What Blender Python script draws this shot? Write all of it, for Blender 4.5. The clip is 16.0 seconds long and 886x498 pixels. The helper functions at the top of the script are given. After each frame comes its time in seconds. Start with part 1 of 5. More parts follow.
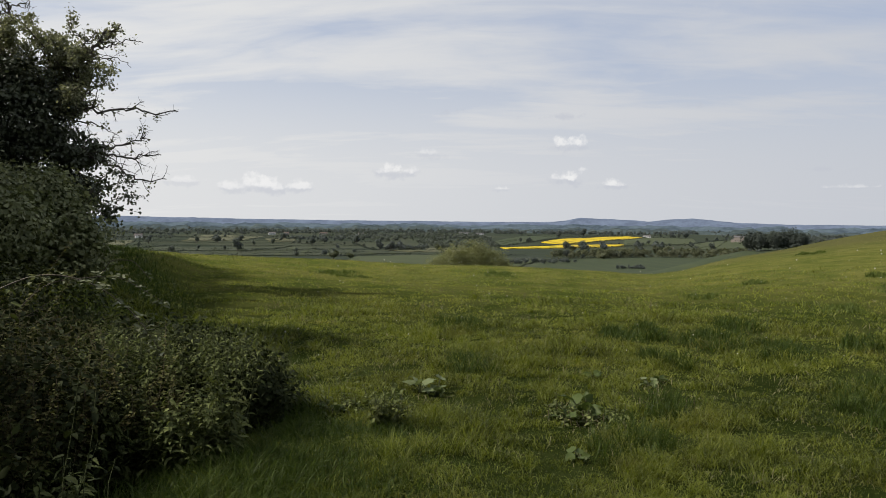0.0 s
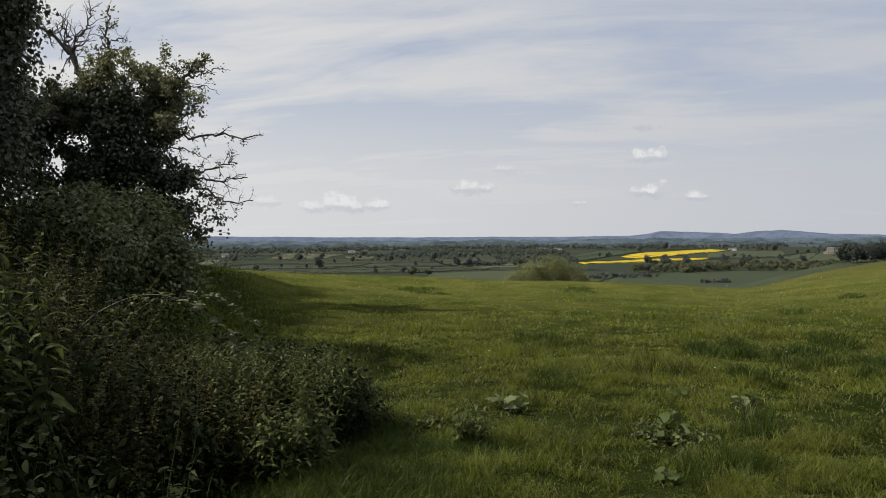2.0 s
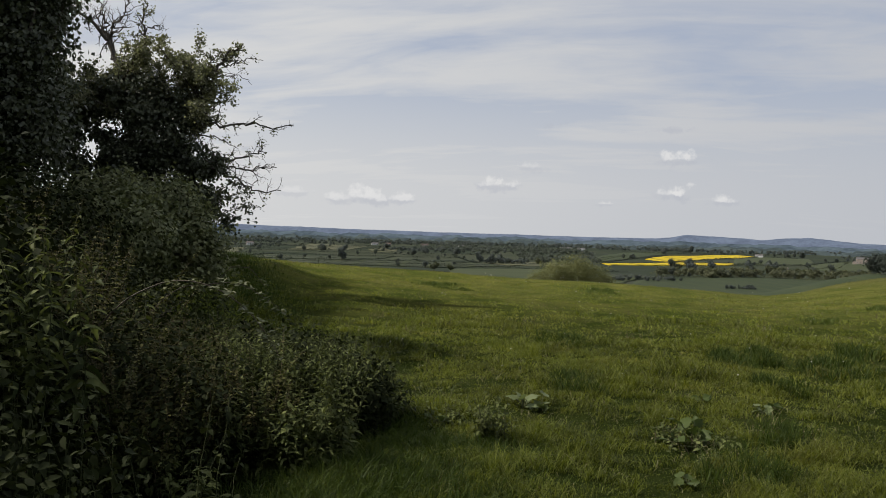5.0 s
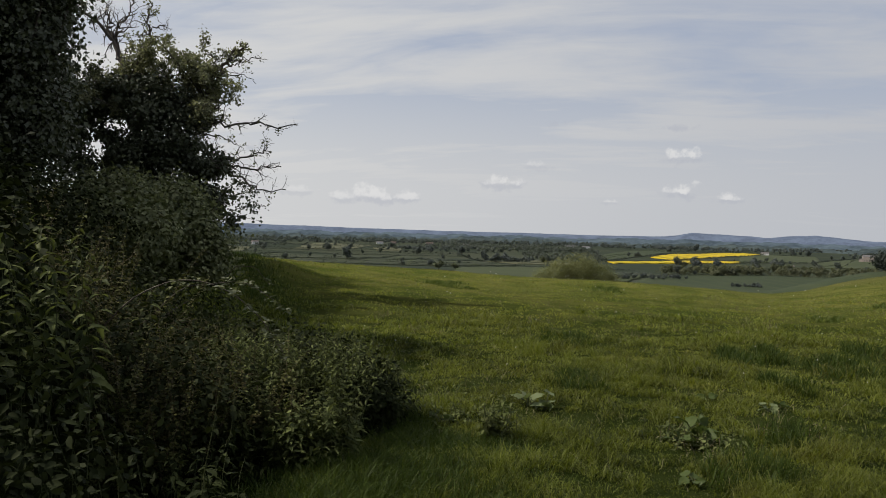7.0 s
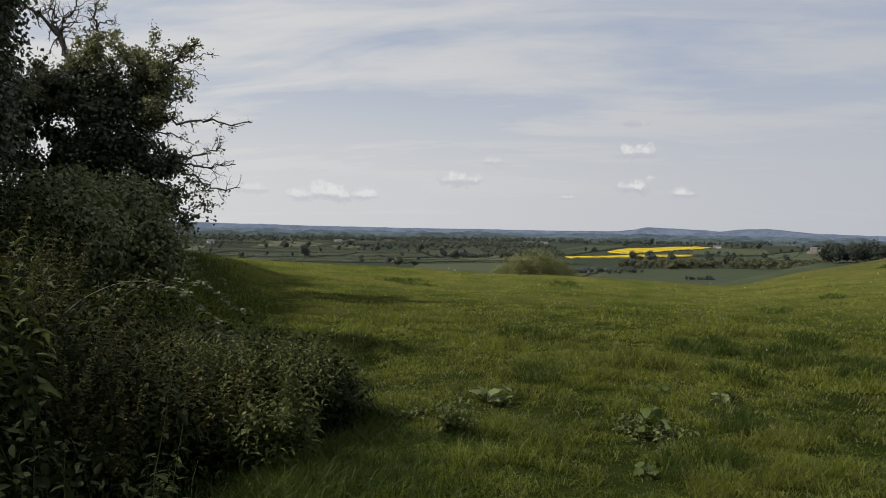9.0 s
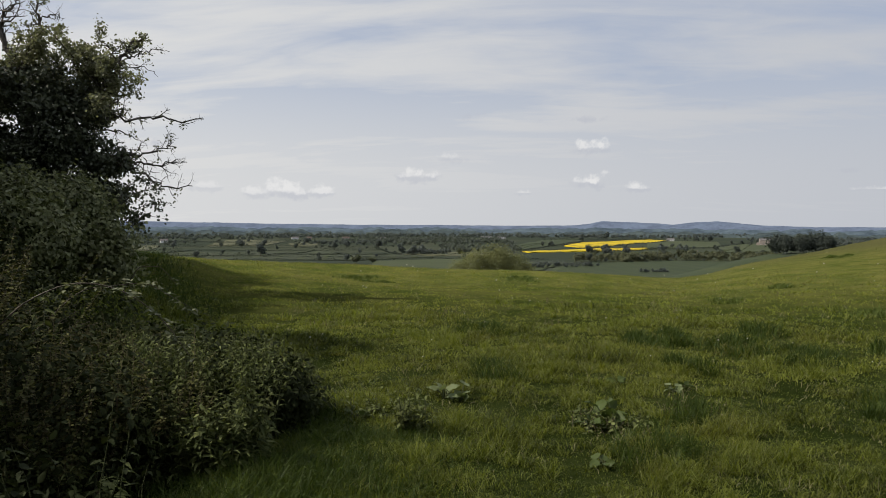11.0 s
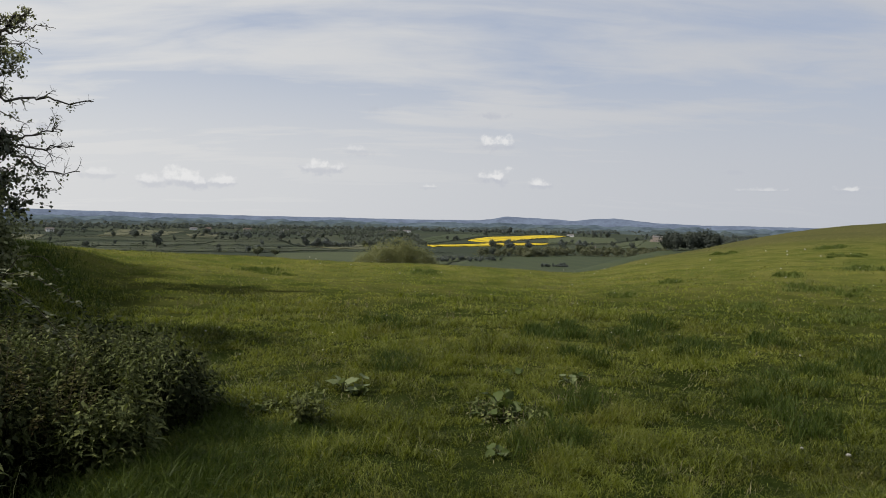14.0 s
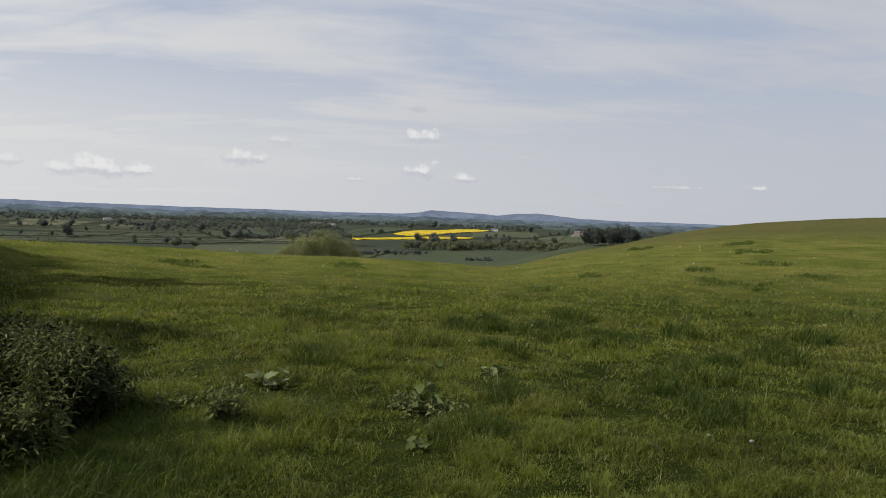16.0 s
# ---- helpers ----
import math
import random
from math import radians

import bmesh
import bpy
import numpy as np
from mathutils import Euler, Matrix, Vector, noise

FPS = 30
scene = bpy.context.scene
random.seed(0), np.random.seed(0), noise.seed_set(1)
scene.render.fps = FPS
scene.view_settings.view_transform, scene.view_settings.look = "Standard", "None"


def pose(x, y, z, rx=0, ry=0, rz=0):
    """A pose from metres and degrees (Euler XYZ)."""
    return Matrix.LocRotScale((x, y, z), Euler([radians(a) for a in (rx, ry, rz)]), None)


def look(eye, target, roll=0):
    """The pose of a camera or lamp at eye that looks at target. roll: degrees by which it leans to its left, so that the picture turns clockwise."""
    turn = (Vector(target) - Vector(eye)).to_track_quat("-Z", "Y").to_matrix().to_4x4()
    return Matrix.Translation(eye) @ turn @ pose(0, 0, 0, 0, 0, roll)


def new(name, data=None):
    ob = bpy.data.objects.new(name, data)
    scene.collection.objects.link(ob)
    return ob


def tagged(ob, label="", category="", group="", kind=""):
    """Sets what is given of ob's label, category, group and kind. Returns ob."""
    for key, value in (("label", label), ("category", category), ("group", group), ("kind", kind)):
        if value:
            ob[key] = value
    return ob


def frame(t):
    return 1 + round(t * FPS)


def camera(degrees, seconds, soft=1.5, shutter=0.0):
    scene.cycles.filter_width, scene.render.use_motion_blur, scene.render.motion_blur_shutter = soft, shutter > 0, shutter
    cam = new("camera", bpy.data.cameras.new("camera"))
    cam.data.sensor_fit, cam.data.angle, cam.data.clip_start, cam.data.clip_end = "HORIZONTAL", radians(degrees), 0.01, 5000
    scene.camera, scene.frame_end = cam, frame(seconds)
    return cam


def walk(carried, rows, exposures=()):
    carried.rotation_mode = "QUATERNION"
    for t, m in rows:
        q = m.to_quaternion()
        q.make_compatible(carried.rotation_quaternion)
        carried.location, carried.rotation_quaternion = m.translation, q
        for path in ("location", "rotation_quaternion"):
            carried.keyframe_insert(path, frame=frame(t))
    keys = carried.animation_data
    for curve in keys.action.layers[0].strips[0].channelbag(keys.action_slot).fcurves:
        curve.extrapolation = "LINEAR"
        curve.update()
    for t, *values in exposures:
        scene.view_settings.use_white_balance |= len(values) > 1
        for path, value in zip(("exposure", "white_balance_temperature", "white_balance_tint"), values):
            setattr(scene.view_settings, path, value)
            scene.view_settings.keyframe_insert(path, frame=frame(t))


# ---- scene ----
# ---------------------------------------------------------------- camera
PATH = [
    (0.0, 0.068, 0.065, 1.630, 8.09, -2.16, 0.54),
    (0.5, 0.061, 0.072, 1.628, 7.17, -2.32, 0.51),
    (1.0, 0.049, 0.058, 1.635, 5.88, -1.82, 0.40),
    (1.5, 0.040, 0.055, 1.641, 4.12, -1.53, 0.55),
    (2.0, 0.035, 0.039, 1.639, 2.13, -0.93, -0.36),
    (2.5, 0.029, 0.046, 1.640, 1.20, -1.86, 0.95),
    (3.0, 0.020, 0.029, 1.642, 1.09, -1.80, 1.27),
    (3.5, 0.013, 0.041, 1.642, 0.63, -1.57, 1.27),
    (4.0, 0.014, 0.043, 1.641, 0.34, -1.52, 1.58),
    (4.5, -0.002, -0.001, 1.647, 0.42, -1.29, 1.73),
    (7.0, -0.000, -0.000, 1.650, 0.00, -1.42, 1.57),
    (7.5, 0.004, 0.001, 1.653, 0.98, -1.46, 1.58),
    (8.0, 0.010, -0.001, 1.651, 1.70, -1.72, 1.40),
    (8.5, 0.019, 0.001, 1.654, 2.27, -1.59, 1.04),
    (9.0, 0.024, 0.004, 1.655, 3.17, -1.60, 0.97),
    (11.5, 0.057, 0.024, 1.654, 7.77, -2.00, 0.46),
    (12.0, 0.065, 0.020, 1.650, 9.29, -2.09, 0.87),
    (12.5, 0.067, 0.013, 1.654, 9.94, -2.00, 0.94),
    (13.0, 0.073, 0.012, 1.653, 11.07, -2.15, 0.66),
    (13.5, 0.086, 0.014, 1.650, 12.48, -2.20, 0.68),
    (14.0, 0.086, 0.022, 1.649, 13.71, -2.27, 1.22),
    (14.5, 0.087, 0.019, 1.649, 14.74, -2.29, 1.41),
    (15.0, 0.104, 0.021, 1.650, 16.11, -2.17, 1.43),
    (15.5, 0.102, 0.027, 1.652, 17.68, -2.28, 1.46),
    (16.0, 0.111, 0.024, 1.646, 19.49, -2.62, 1.92),
]


def aim(x, y, z, bearing, pitch, roll):
    b, p = radians(bearing), radians(pitch)
    eye = Vector((x, y, z))
    return look(eye, eye + Vector((math.sin(b) * math.cos(p), math.cos(b) * math.cos(p), math.sin(p))), roll)


cam = camera(61.6, 16.0, soft=0.9)
walk(cam, [(t, aim(*row)) for t, *row in PATH], exposures=[(0.0, 0.06), (1.2, 0.05), (2.0, -0.07), (3.0, -0.03), (3.5, 0.02), (4.7, -0.12), (7.0, -0.20), (8.0, -0.19), (9.2, -0.15), (11.5, -0.06), (13.0, -0.06), (16.0, -0.06)])

# ---------------------------------------------------------------- sky and sun
SUN_BEARING, SUN_HEIGHT = -84, 44
world = bpy.data.worlds.new("sky")
scene.world = world
world.use_nodes = True


class Net:
    """Small helper to write node trees in short lines."""

    def __init__(self, tree):
        self.tree = tree
        tree.nodes.clear()

    def add(self, kind, ins=None):
        n = self.tree.nodes.new(kind)
        for i, val in (ins or {}).items():
            if isinstance(val, bpy.types.NodeSocket):
                self.tree.links.new(val, n.inputs[i])
            else:
                n.inputs[i].default_value = val
        return n

    def math(self, op, a, b=0.0, c=0.0, clamp=False):
        n = self.add("ShaderNodeMath", {0: a, 1: b, 2: c})
        n.operation, n.use_clamp = op, clamp
        return n.outputs[0]

    def ramp(self, fac, stops, ease="LINEAR"):
        n = self.add("ShaderNodeValToRGB", ins={0: fac})
        n.color_ramp.interpolation = ease
        e = n.color_ramp.elements
        while len(e) < len(stops):
            e.new(0.5)
        for el, (pos, col) in zip(e, stops):
            el.position = pos
            el.color = (*col, 1) if len(col) == 3 else col
        return n.outputs[0]

    def mix(self, fac, a, b, blend="MIX"):
        n = self.add("ShaderNodeMix")
        n.data_type, n.blend_type = "RGBA", blend
        for i, val in ((0, fac), (6, a), (7, b)):
            if isinstance(val, bpy.types.NodeSocket):
                self.tree.links.new(val, n.inputs[i])
            else:
                n.inputs[i].default_value = val
        return n.outputs[2]

    def noise(self, vec, scale, detail=4.0, rough=0.55, warp=0.0):
        n = self.add("ShaderNodeTexNoise", ins={"Vector": vec, "Scale": scale, "Detail": detail, "Roughness": rough, "Distortion": warp})
        return n.outputs[0]

    def span(self, v, lo, hi, a=0.0, b=1.0):
        n = self.add("ShaderNodeMapRange", {0: v, 1: lo, 2: hi, 3: a, 4: b})
        n.interpolation_type = "SMOOTHSTEP"
        return n.outputs[0]


def make_sky():
    n = Net(world.node_tree)
    where = n.add("ShaderNodeTexCoord").outputs["Generated"]
    sky = n.add("ShaderNodeTexSky")
    sky.sky_type, sky.sun_disc, sky.altitude, sky.dust_density = "NISHITA", False, 80, 2.0
    sky.sun_elevation, sky.sun_rotation = radians(SUN_HEIGHT), radians(SUN_BEARING % 360)
    sep = n.add("ShaderNodeSeparateXYZ", ins={0: where})
    x, y, z = sep.outputs
    up = n.math("MAXIMUM", z, 0.0)
    # thin high cloud, drawn out in streaks, on a flat layer overhead
    flat = n.math("ADD", up, 0.16)
    px, py = n.math("DIVIDE", x, flat), n.math("DIVIDE", y, flat)
    layer = n.add("ShaderNodeCombineXYZ", ins={0: n.math("MULTIPLY", px, 0.55), 1: n.math("ADD", n.math("MULTIPLY", py, 1.5), n.math("MULTIPLY", px, 0.30)), 2: 0.0}).outputs[0]
    veil = n.noise(layer, 1.15, 6.0, 0.52, 0.55)
    fine = n.noise(layer, 4.5, 5.0, 0.6, 0.9)
    veil = n.math("ADD", n.math("MULTIPLY", veil, 0.8), n.math("MULTIPLY", fine, 0.2))
    cover = n.span(veil, 0.32, 0.61, 0.18, 1.0)
    low = n.span(z, 0.04, 0.30, 1.0, 0.0)
    cover = n.math("MAXIMUM", cover, n.math("MULTIPLY", low, 0.93))
    # the side towards the sun is brighter
    glow = n.math("ADD", n.math("MULTIPLY", x, -0.75), n.math("MULTIPLY", y, 0.15))
    side = n.span(glow, -0.7, 0.8)
    white = n.mix(side, (0.478, 0.500, 0.548, 1), (0.735, 0.733, 0.722, 1))
    blue = n.mix(0.62, n.mix(1.0, sky.outputs[0], (0.085, 0.085, 0.085, 1), "MULTIPLY"), (0.43, 0.50, 0.67, 1))
    col = n.mix(cover, blue, white)
    # fair-weather heaps low over the far country: bearing, height, half width, half height, strength (degrees)
    heaps = [(-8.0, 2.55, 1.3, 0.40, 0.8), (-5.6, 2.85, 1.5, 0.62, 1.0), (-2.8, 2.65, 1.2, 0.42, 0.9), (-11.5, 2.9, 2.0, 0.3, 0.6),
             (4.6, 4.05, 1.25, 0.52, 1.0), (6.5, 5.4, 1.3, 0.40, 0.55), (17.7, 6.1, 1.6, 0.50, 0.95), (17.6, 3.55, 1.25, 0.50, 1.05),
             (20.6, 3.0, 1.0, 0.34, 0.95), (12.7, 2.6, 0.9, 0.22, 0.7), (42.0, 2.7, 1.1, 0.26, 0.8), (37.0, 2.6, 1.8, 0.15, 0.5)]
    bearing = n.math("MULTIPLY", n.math("ARCTAN2", x, y), 57.2958)
    height = n.math("MULTIPLY", n.math("ARCSINE", z), 57.2958)
    w1 = n.noise(where, 38.0, 3.0, 0.6)
    w2 = n.noise(where, 95.0, 4.0, 0.6)
    lump = n.math("ADD", n.math("MULTIPLY", n.math("SUBTRACT", w1, 0.5), 3.4), n.math("MULTIPLY", n.math("SUBTRACT", w2, 0.5), 2.2))
    heap, belly = None, None
    for a, e, w, h, k in heaps:
        dx = n.math("DIVIDE", n.math("SUBTRACT", bearing, a), w)
        rise = n.math("SUBTRACT", height, e - 0.4 * h)
        dy = n.math("MAXIMUM", n.math("DIVIDE", rise, h * 1.25), n.math("DIVIDE", rise, -h * 0.45))
        d = n.math("SQRT", n.math("ADD", n.math("MULTIPLY", dx, dx), n.math("MULTIPLY", dy, dy)))
        v = n.math("MULTIPLY", n.span(n.math("SUBTRACT", n.math("ADD", lump, 1.0), d), 0.0, 1.0), k)
        heap = v if heap is None else n.math("MAXIMUM", heap, v)
        under = n.math("DIVIDE", n.math("ADD", rise, 0.55 * h), h * 0.9)
        d2 = n.math("SQRT", n.math("ADD", n.math("MULTIPLY", n.math("MULTIPLY", dx, 0.7), n.math("MULTIPLY", dx, 0.7)), n.math("MULTIPLY", under, under)))
        g = n.math("MULTIPLY", n.span(n.math("SUBTRACT", n.math("ADD", lump, 1.0), d2), 0.0, 1.0), k * 0.5)
        belly = g if belly is None else n.math("MAXIMUM", belly, g)
    # grey shreds higher up
    shreds = [(16.8, 7.9, 2.6, 0.35, 0.6), (27.0, 8.6, 0.9, 0.4, 0.5), (24.0, 12.0, 2.5, 0.4, 0.3), (8.5, 8.3, 1.5, 0.35, 0.3), (-14.5, 5.7, 1.4, 0.6, 0.5), (35.0, 3.8, 2.2, 0.2, 0.4)]
    for a, e, w, h, k in shreds:
        dx, dy = n.math("DIVIDE", n.math("SUBTRACT", bearing, a), w), n.math("DIVIDE", n.math("SUBTRACT", height, e), h)
        d = n.math("SQRT", n.math("ADD", n.math("MULTIPLY", dx, dx), n.math("MULTIPLY", dy, dy)))
        belly = n.math("MAXIMUM", belly, n.math("MULTIPLY", n.span(n.math("SUBTRACT", n.math("ADD", lump, 1.0), d), 0.0, 1.2), k))
    col = n.mix(belly, col, (0.47, 0.49, 0.55, 1))
    col = n.mix(n.math("MULTIPLY", heap, 0.80), col, (0.80, 0.795, 0.79, 1))
    bg = n.add("ShaderNodeBackground", ins={0: col, 1: 1.08})
    out = n.add("ShaderNodeOutputWorld", ins={0: bg.outputs[0]})


make_sky()
sun = new("sun", bpy.data.lights.new("sun", "SUN"))
sun.data.energy, sun.data.angle, sun.data.color = 5.0, radians(1.2), (1.0, 0.94, 0.82)
b_, e_ = radians(SUN_BEARING), radians(SUN_HEIGHT)
sun.matrix_world = look((-40 * math.cos(e_) * 1.0, 10, 40), Vector((-40 * math.cos(e_), 10, 40)) - Vector((math.sin(b_) * math.cos(e_), math.cos(b_) * math.cos(e_), math.sin(e_))))


# ---------------------------------------------------------------- materials
def foliage(name, dark, light, patch=None, patch_scale=0.5, rough=0.6, through_light=0.3, island=0.7, coat=0.15):
    """Leaves or blades: colour varies from piece to piece and in drifts over the ground."""
    m = bpy.data.materials.new(name)
    m.use_nodes = True
    n = Net(m.node_tree)
    geo = n.add("ShaderNodeNewGeometry")
    where = n.add("ShaderNodeTexCoord").outputs["Object"]
    drift = n.noise(geo.outputs["Position"], patch_scale, 3.0)
    f = n.math("ADD", n.math("MULTIPLY", geo.outputs["Random Per Island"], island), n.math("MULTIPLY", n.span(drift, 0.3, 0.7), 1 - island))
    col = n.mix(f, (*dark, 1), (*light, 1))
    if patch:
        col = n.mix(n.span(n.noise(geo.outputs["Position"], patch_scale * 2.7, 2.0), 0.52, 0.68, 0.0, 0.8), col, (*patch, 1))
    body = n.add("ShaderNodeBsdfPrincipled", ins={"Base Color": col, "Roughness": rough, "Specular IOR Level": coat})
    thin = n.add("ShaderNodeBsdfTranslucent", ins={0: n.mix(1.0, col, (1.1, 1.15, 0.75, 1), "MULTIPLY")})
    mx = n.add("ShaderNodeMixShader", ins={0: through_light, 1: body.outputs[0], 2: thin.outputs[0]})
    n.add("ShaderNodeOutputMaterial", ins={0: mx.outputs[0]})
    return m


def surface(name, stops, scale=3.0, rough=0.8, bump=0.3, bump_scale=20.0, detail=6.0, spec=0.3, random_tint=0.0):
    """Plain solid surface with stains at one scale and grain at another."""
    m = bpy.data.materials.new(name)
    m.use_nodes = True
    n = Net(m.node_tree)
    geo = n.add("ShaderNodeNewGeometry")
    pos = geo.outputs["Position"]
    a, b = n.noise(pos, scale, detail), n.noise(pos, bump_scale, 4.0, 0.65)
    f = n.math("ADD", n.math("MULTIPLY", a, 0.7), n.math("MULTIPLY", b, 0.3))
    col = n.ramp(f, stops)
    if random_tint:
        info = n.add("ShaderNodeObjectInfo").outputs["Random"]
        col = n.mix(n.math("MULTIPLY", info, random_tint), col, (0.5, 0.45, 0.3, 1), "MULTIPLY")
    bp = n.add("ShaderNodeBump", ins={"Strength": bump, "Distance": 0.02, "Height": b})
    body = n.add("ShaderNodeBsdfPrincipled", ins={"Base Color": col, "Roughness": rough, "Specular IOR Level": spec, "Normal": bp.outputs[0]})
    n.add("ShaderNodeOutputMaterial", ins={0: body.outputs[0]})
    return m


def land_material():
    """Pasture on the hill, arable and meadow on the plain: one sheet of land."""
    m = bpy.data.materials.new("land")
    m.use_nodes = True
    n = Net(m.node_tree)
    pos = n.add("ShaderNodeNewGeometry").outputs["Position"]
    fine = n.noise(pos, 14.0, 6.0, 0.7)
    mid = n.noise(pos, 0.9, 5.0, 0.6)
    big = n.noise(pos, 0.11, 3.0)
    # Near turf coloured very dark to stand for shade between the blades.
    turf = n.ramp(n.math("ADD", n.math("MULTIPLY", mid, 0.6), n.math("MULTIPLY", fine, 0.4)),
                  [(0.30, (0.008, 0.013, 0.003)), (0.5, (0.017, 0.025, 0.006)), (0.70, (0.036, 0.042, 0.013))])
    turf = n.mix(n.span(big, 0.40, 0.66), turf, n.mix(0.3, turf, (0.05, 0.055, 0.015, 1)))
    # Turf colour then shifts with distance from the eye, in two steps.
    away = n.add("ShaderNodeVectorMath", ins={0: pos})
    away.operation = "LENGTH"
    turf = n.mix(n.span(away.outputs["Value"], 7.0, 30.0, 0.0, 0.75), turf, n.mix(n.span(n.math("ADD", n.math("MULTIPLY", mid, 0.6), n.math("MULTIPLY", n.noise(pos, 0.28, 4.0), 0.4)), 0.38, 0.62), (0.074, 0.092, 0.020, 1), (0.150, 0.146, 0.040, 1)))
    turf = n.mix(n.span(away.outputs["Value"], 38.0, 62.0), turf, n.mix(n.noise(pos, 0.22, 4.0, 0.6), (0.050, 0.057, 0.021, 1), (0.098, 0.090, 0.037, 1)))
    # the plain, its field colours greyed to put distant haze into them
    v = n.add("ShaderNodeTexVoronoi", ins={"Vector": pos, "Scale": 0.0042, "Randomness": 0.8})
    cell = n.add("ShaderNodeSeparateXYZ", ins={0: v.outputs["Color"]}).outputs[0]
    fields = n.ramp(cell, [(0.0, (0.042, 0.050, 0.041)), (0.3, (0.050, 0.058, 0.044)), (0.55, (0.060, 0.066, 0.050)), (0.8, (0.045, 0.053, 0.046)), (1.0, (0.064, 0.066, 0.055))], "CONSTANT")
    fields = n.mix(n.span(n.noise(pos, 0.03, 5.0, 0.65), 0.3, 0.7), fields, n.mix(0.5, fields, (0.03, 0.04, 0.02, 1)))
    low = n.span(n.add("ShaderNodeSeparateXYZ", ins={0: pos}).outputs[2], -16.0, -12.0, 1.0, 0.0)
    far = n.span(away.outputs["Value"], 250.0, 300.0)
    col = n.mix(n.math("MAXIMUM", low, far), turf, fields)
    bp = n.add("ShaderNodeBump", ins={"Strength": 0.7, "Distance": 0.05, "Height": n.math("ADD", fine, mid)})
    body = n.add("ShaderNodeBsdfPrincipled", ins={"Base Color": col, "Roughness": 1.0, "Specular IOR Level": 0.0, "Normal": bp.outputs[0]})
    n.add("ShaderNodeOutputMaterial", ins={0: body.outputs[0]})
    return m


def crop_material(name, a, b, rows=0.0):
    m = bpy.data.materials.new(name)
    m.use_nodes = True
    n = Net(m.node_tree)
    pos = n.add("ShaderNodeNewGeometry").outputs["Position"]
    f = n.math("ADD", n.math("MULTIPLY", n.noise(pos, 0.02, 4.0), 0.6), n.math("MULTIPLY", n.noise(pos, 0.4, 3.0, 0.7), 0.4))
    col = n.mix(n.span(f, 0.35, 0.65), (*a, 1), (*b, 1))
    if rows:
        w = n.add("ShaderNodeTexWave", ins={"Vector": pos, "Scale": rows, "Distortion": 0.6}).outputs[1]
        col = n.mix(n.span(w, 0.75, 0.95, 0.0, 0.45), col, (0.05, 0.06, 0.025, 1))
    body = n.add("ShaderNodeBsdfPrincipled", ins={"Base Color": col, "Roughness": 0.9, "Specular IOR Level": 0.1})
    n.add("ShaderNodeOutputMaterial", ins={0: body.outputs[0]})
    return m


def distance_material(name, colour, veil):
    """Far country as plain backdrop; airy haze put in as bluish colour and glow."""
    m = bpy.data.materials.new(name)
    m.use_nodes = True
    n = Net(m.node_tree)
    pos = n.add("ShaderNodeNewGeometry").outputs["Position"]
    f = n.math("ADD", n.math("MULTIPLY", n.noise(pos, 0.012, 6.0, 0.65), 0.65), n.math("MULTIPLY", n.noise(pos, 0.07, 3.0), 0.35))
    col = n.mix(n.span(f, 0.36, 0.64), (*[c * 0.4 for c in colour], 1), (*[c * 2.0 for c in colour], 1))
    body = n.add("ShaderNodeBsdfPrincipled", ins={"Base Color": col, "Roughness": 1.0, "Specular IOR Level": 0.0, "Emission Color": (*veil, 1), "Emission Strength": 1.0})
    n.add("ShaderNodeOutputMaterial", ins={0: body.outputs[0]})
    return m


LAND = land_material()
def grass_material(name, dark, light, dry):
    """Blades: each its own tone, in drifts at three scales from a hand's width to a stretch of field."""
    m = bpy.data.materials.new(name)
    m.use_nodes = True
    n = Net(m.node_tree)
    geo = n.add("ShaderNodeNewGeometry")
    pos, one = geo.outputs["Position"], geo.outputs["Random Per Island"]
    small, mid, big = n.noise(pos, 3.2, 3.0), n.noise(pos, 0.55, 4.0), n.noise(pos, 0.10, 3.0)
    f = n.math("ADD", n.math("MULTIPLY", n.math("POWER", one, 2.0), 0.80), n.math("MULTIPLY", n.span(small, 0.3, 0.7), 0.3))
    f = n.math("ADD", f, n.math("MULTIPLY", n.span(mid, 0.36, 0.64), 0.36))
    col = n.mix(f, (*dark, 1), (*light, 1))
    tan = n.math("ADD", n.span(big, 0.44, 0.64, 0.0, 0.30), n.span(n.noise(pos, 1.3, 3.0), 0.54, 0.70, 0.0, 0.40))
    col = n.mix(n.math("MINIMUM", tan, 0.75), col, (*dry, 1))
    # A tenth of the blades coloured pale to stand for sun glints.
    col = n.mix(n.span(one, 0.90, 1.0, 0.0, 0.55), col, (0.22, 0.24, 0.09, 1))
    body = n.add("ShaderNodeBsdfPrincipled", ins={"Base Color": col, "Roughness": 0.5, "Specular IOR Level": 0.14})
    thin = n.add("ShaderNodeBsdfTranslucent", ins={0: n.mix(1.0, col, (1.3, 1.35, 0.5, 1), "MULTIPLY")})
    mx = n.add("ShaderNodeMixShader", ins={0: 0.4, 1: body.outputs[0], 2: thin.outputs[0]})
    n.add("ShaderNodeOutputMaterial", ins={0: mx.outputs[0]})
    return m


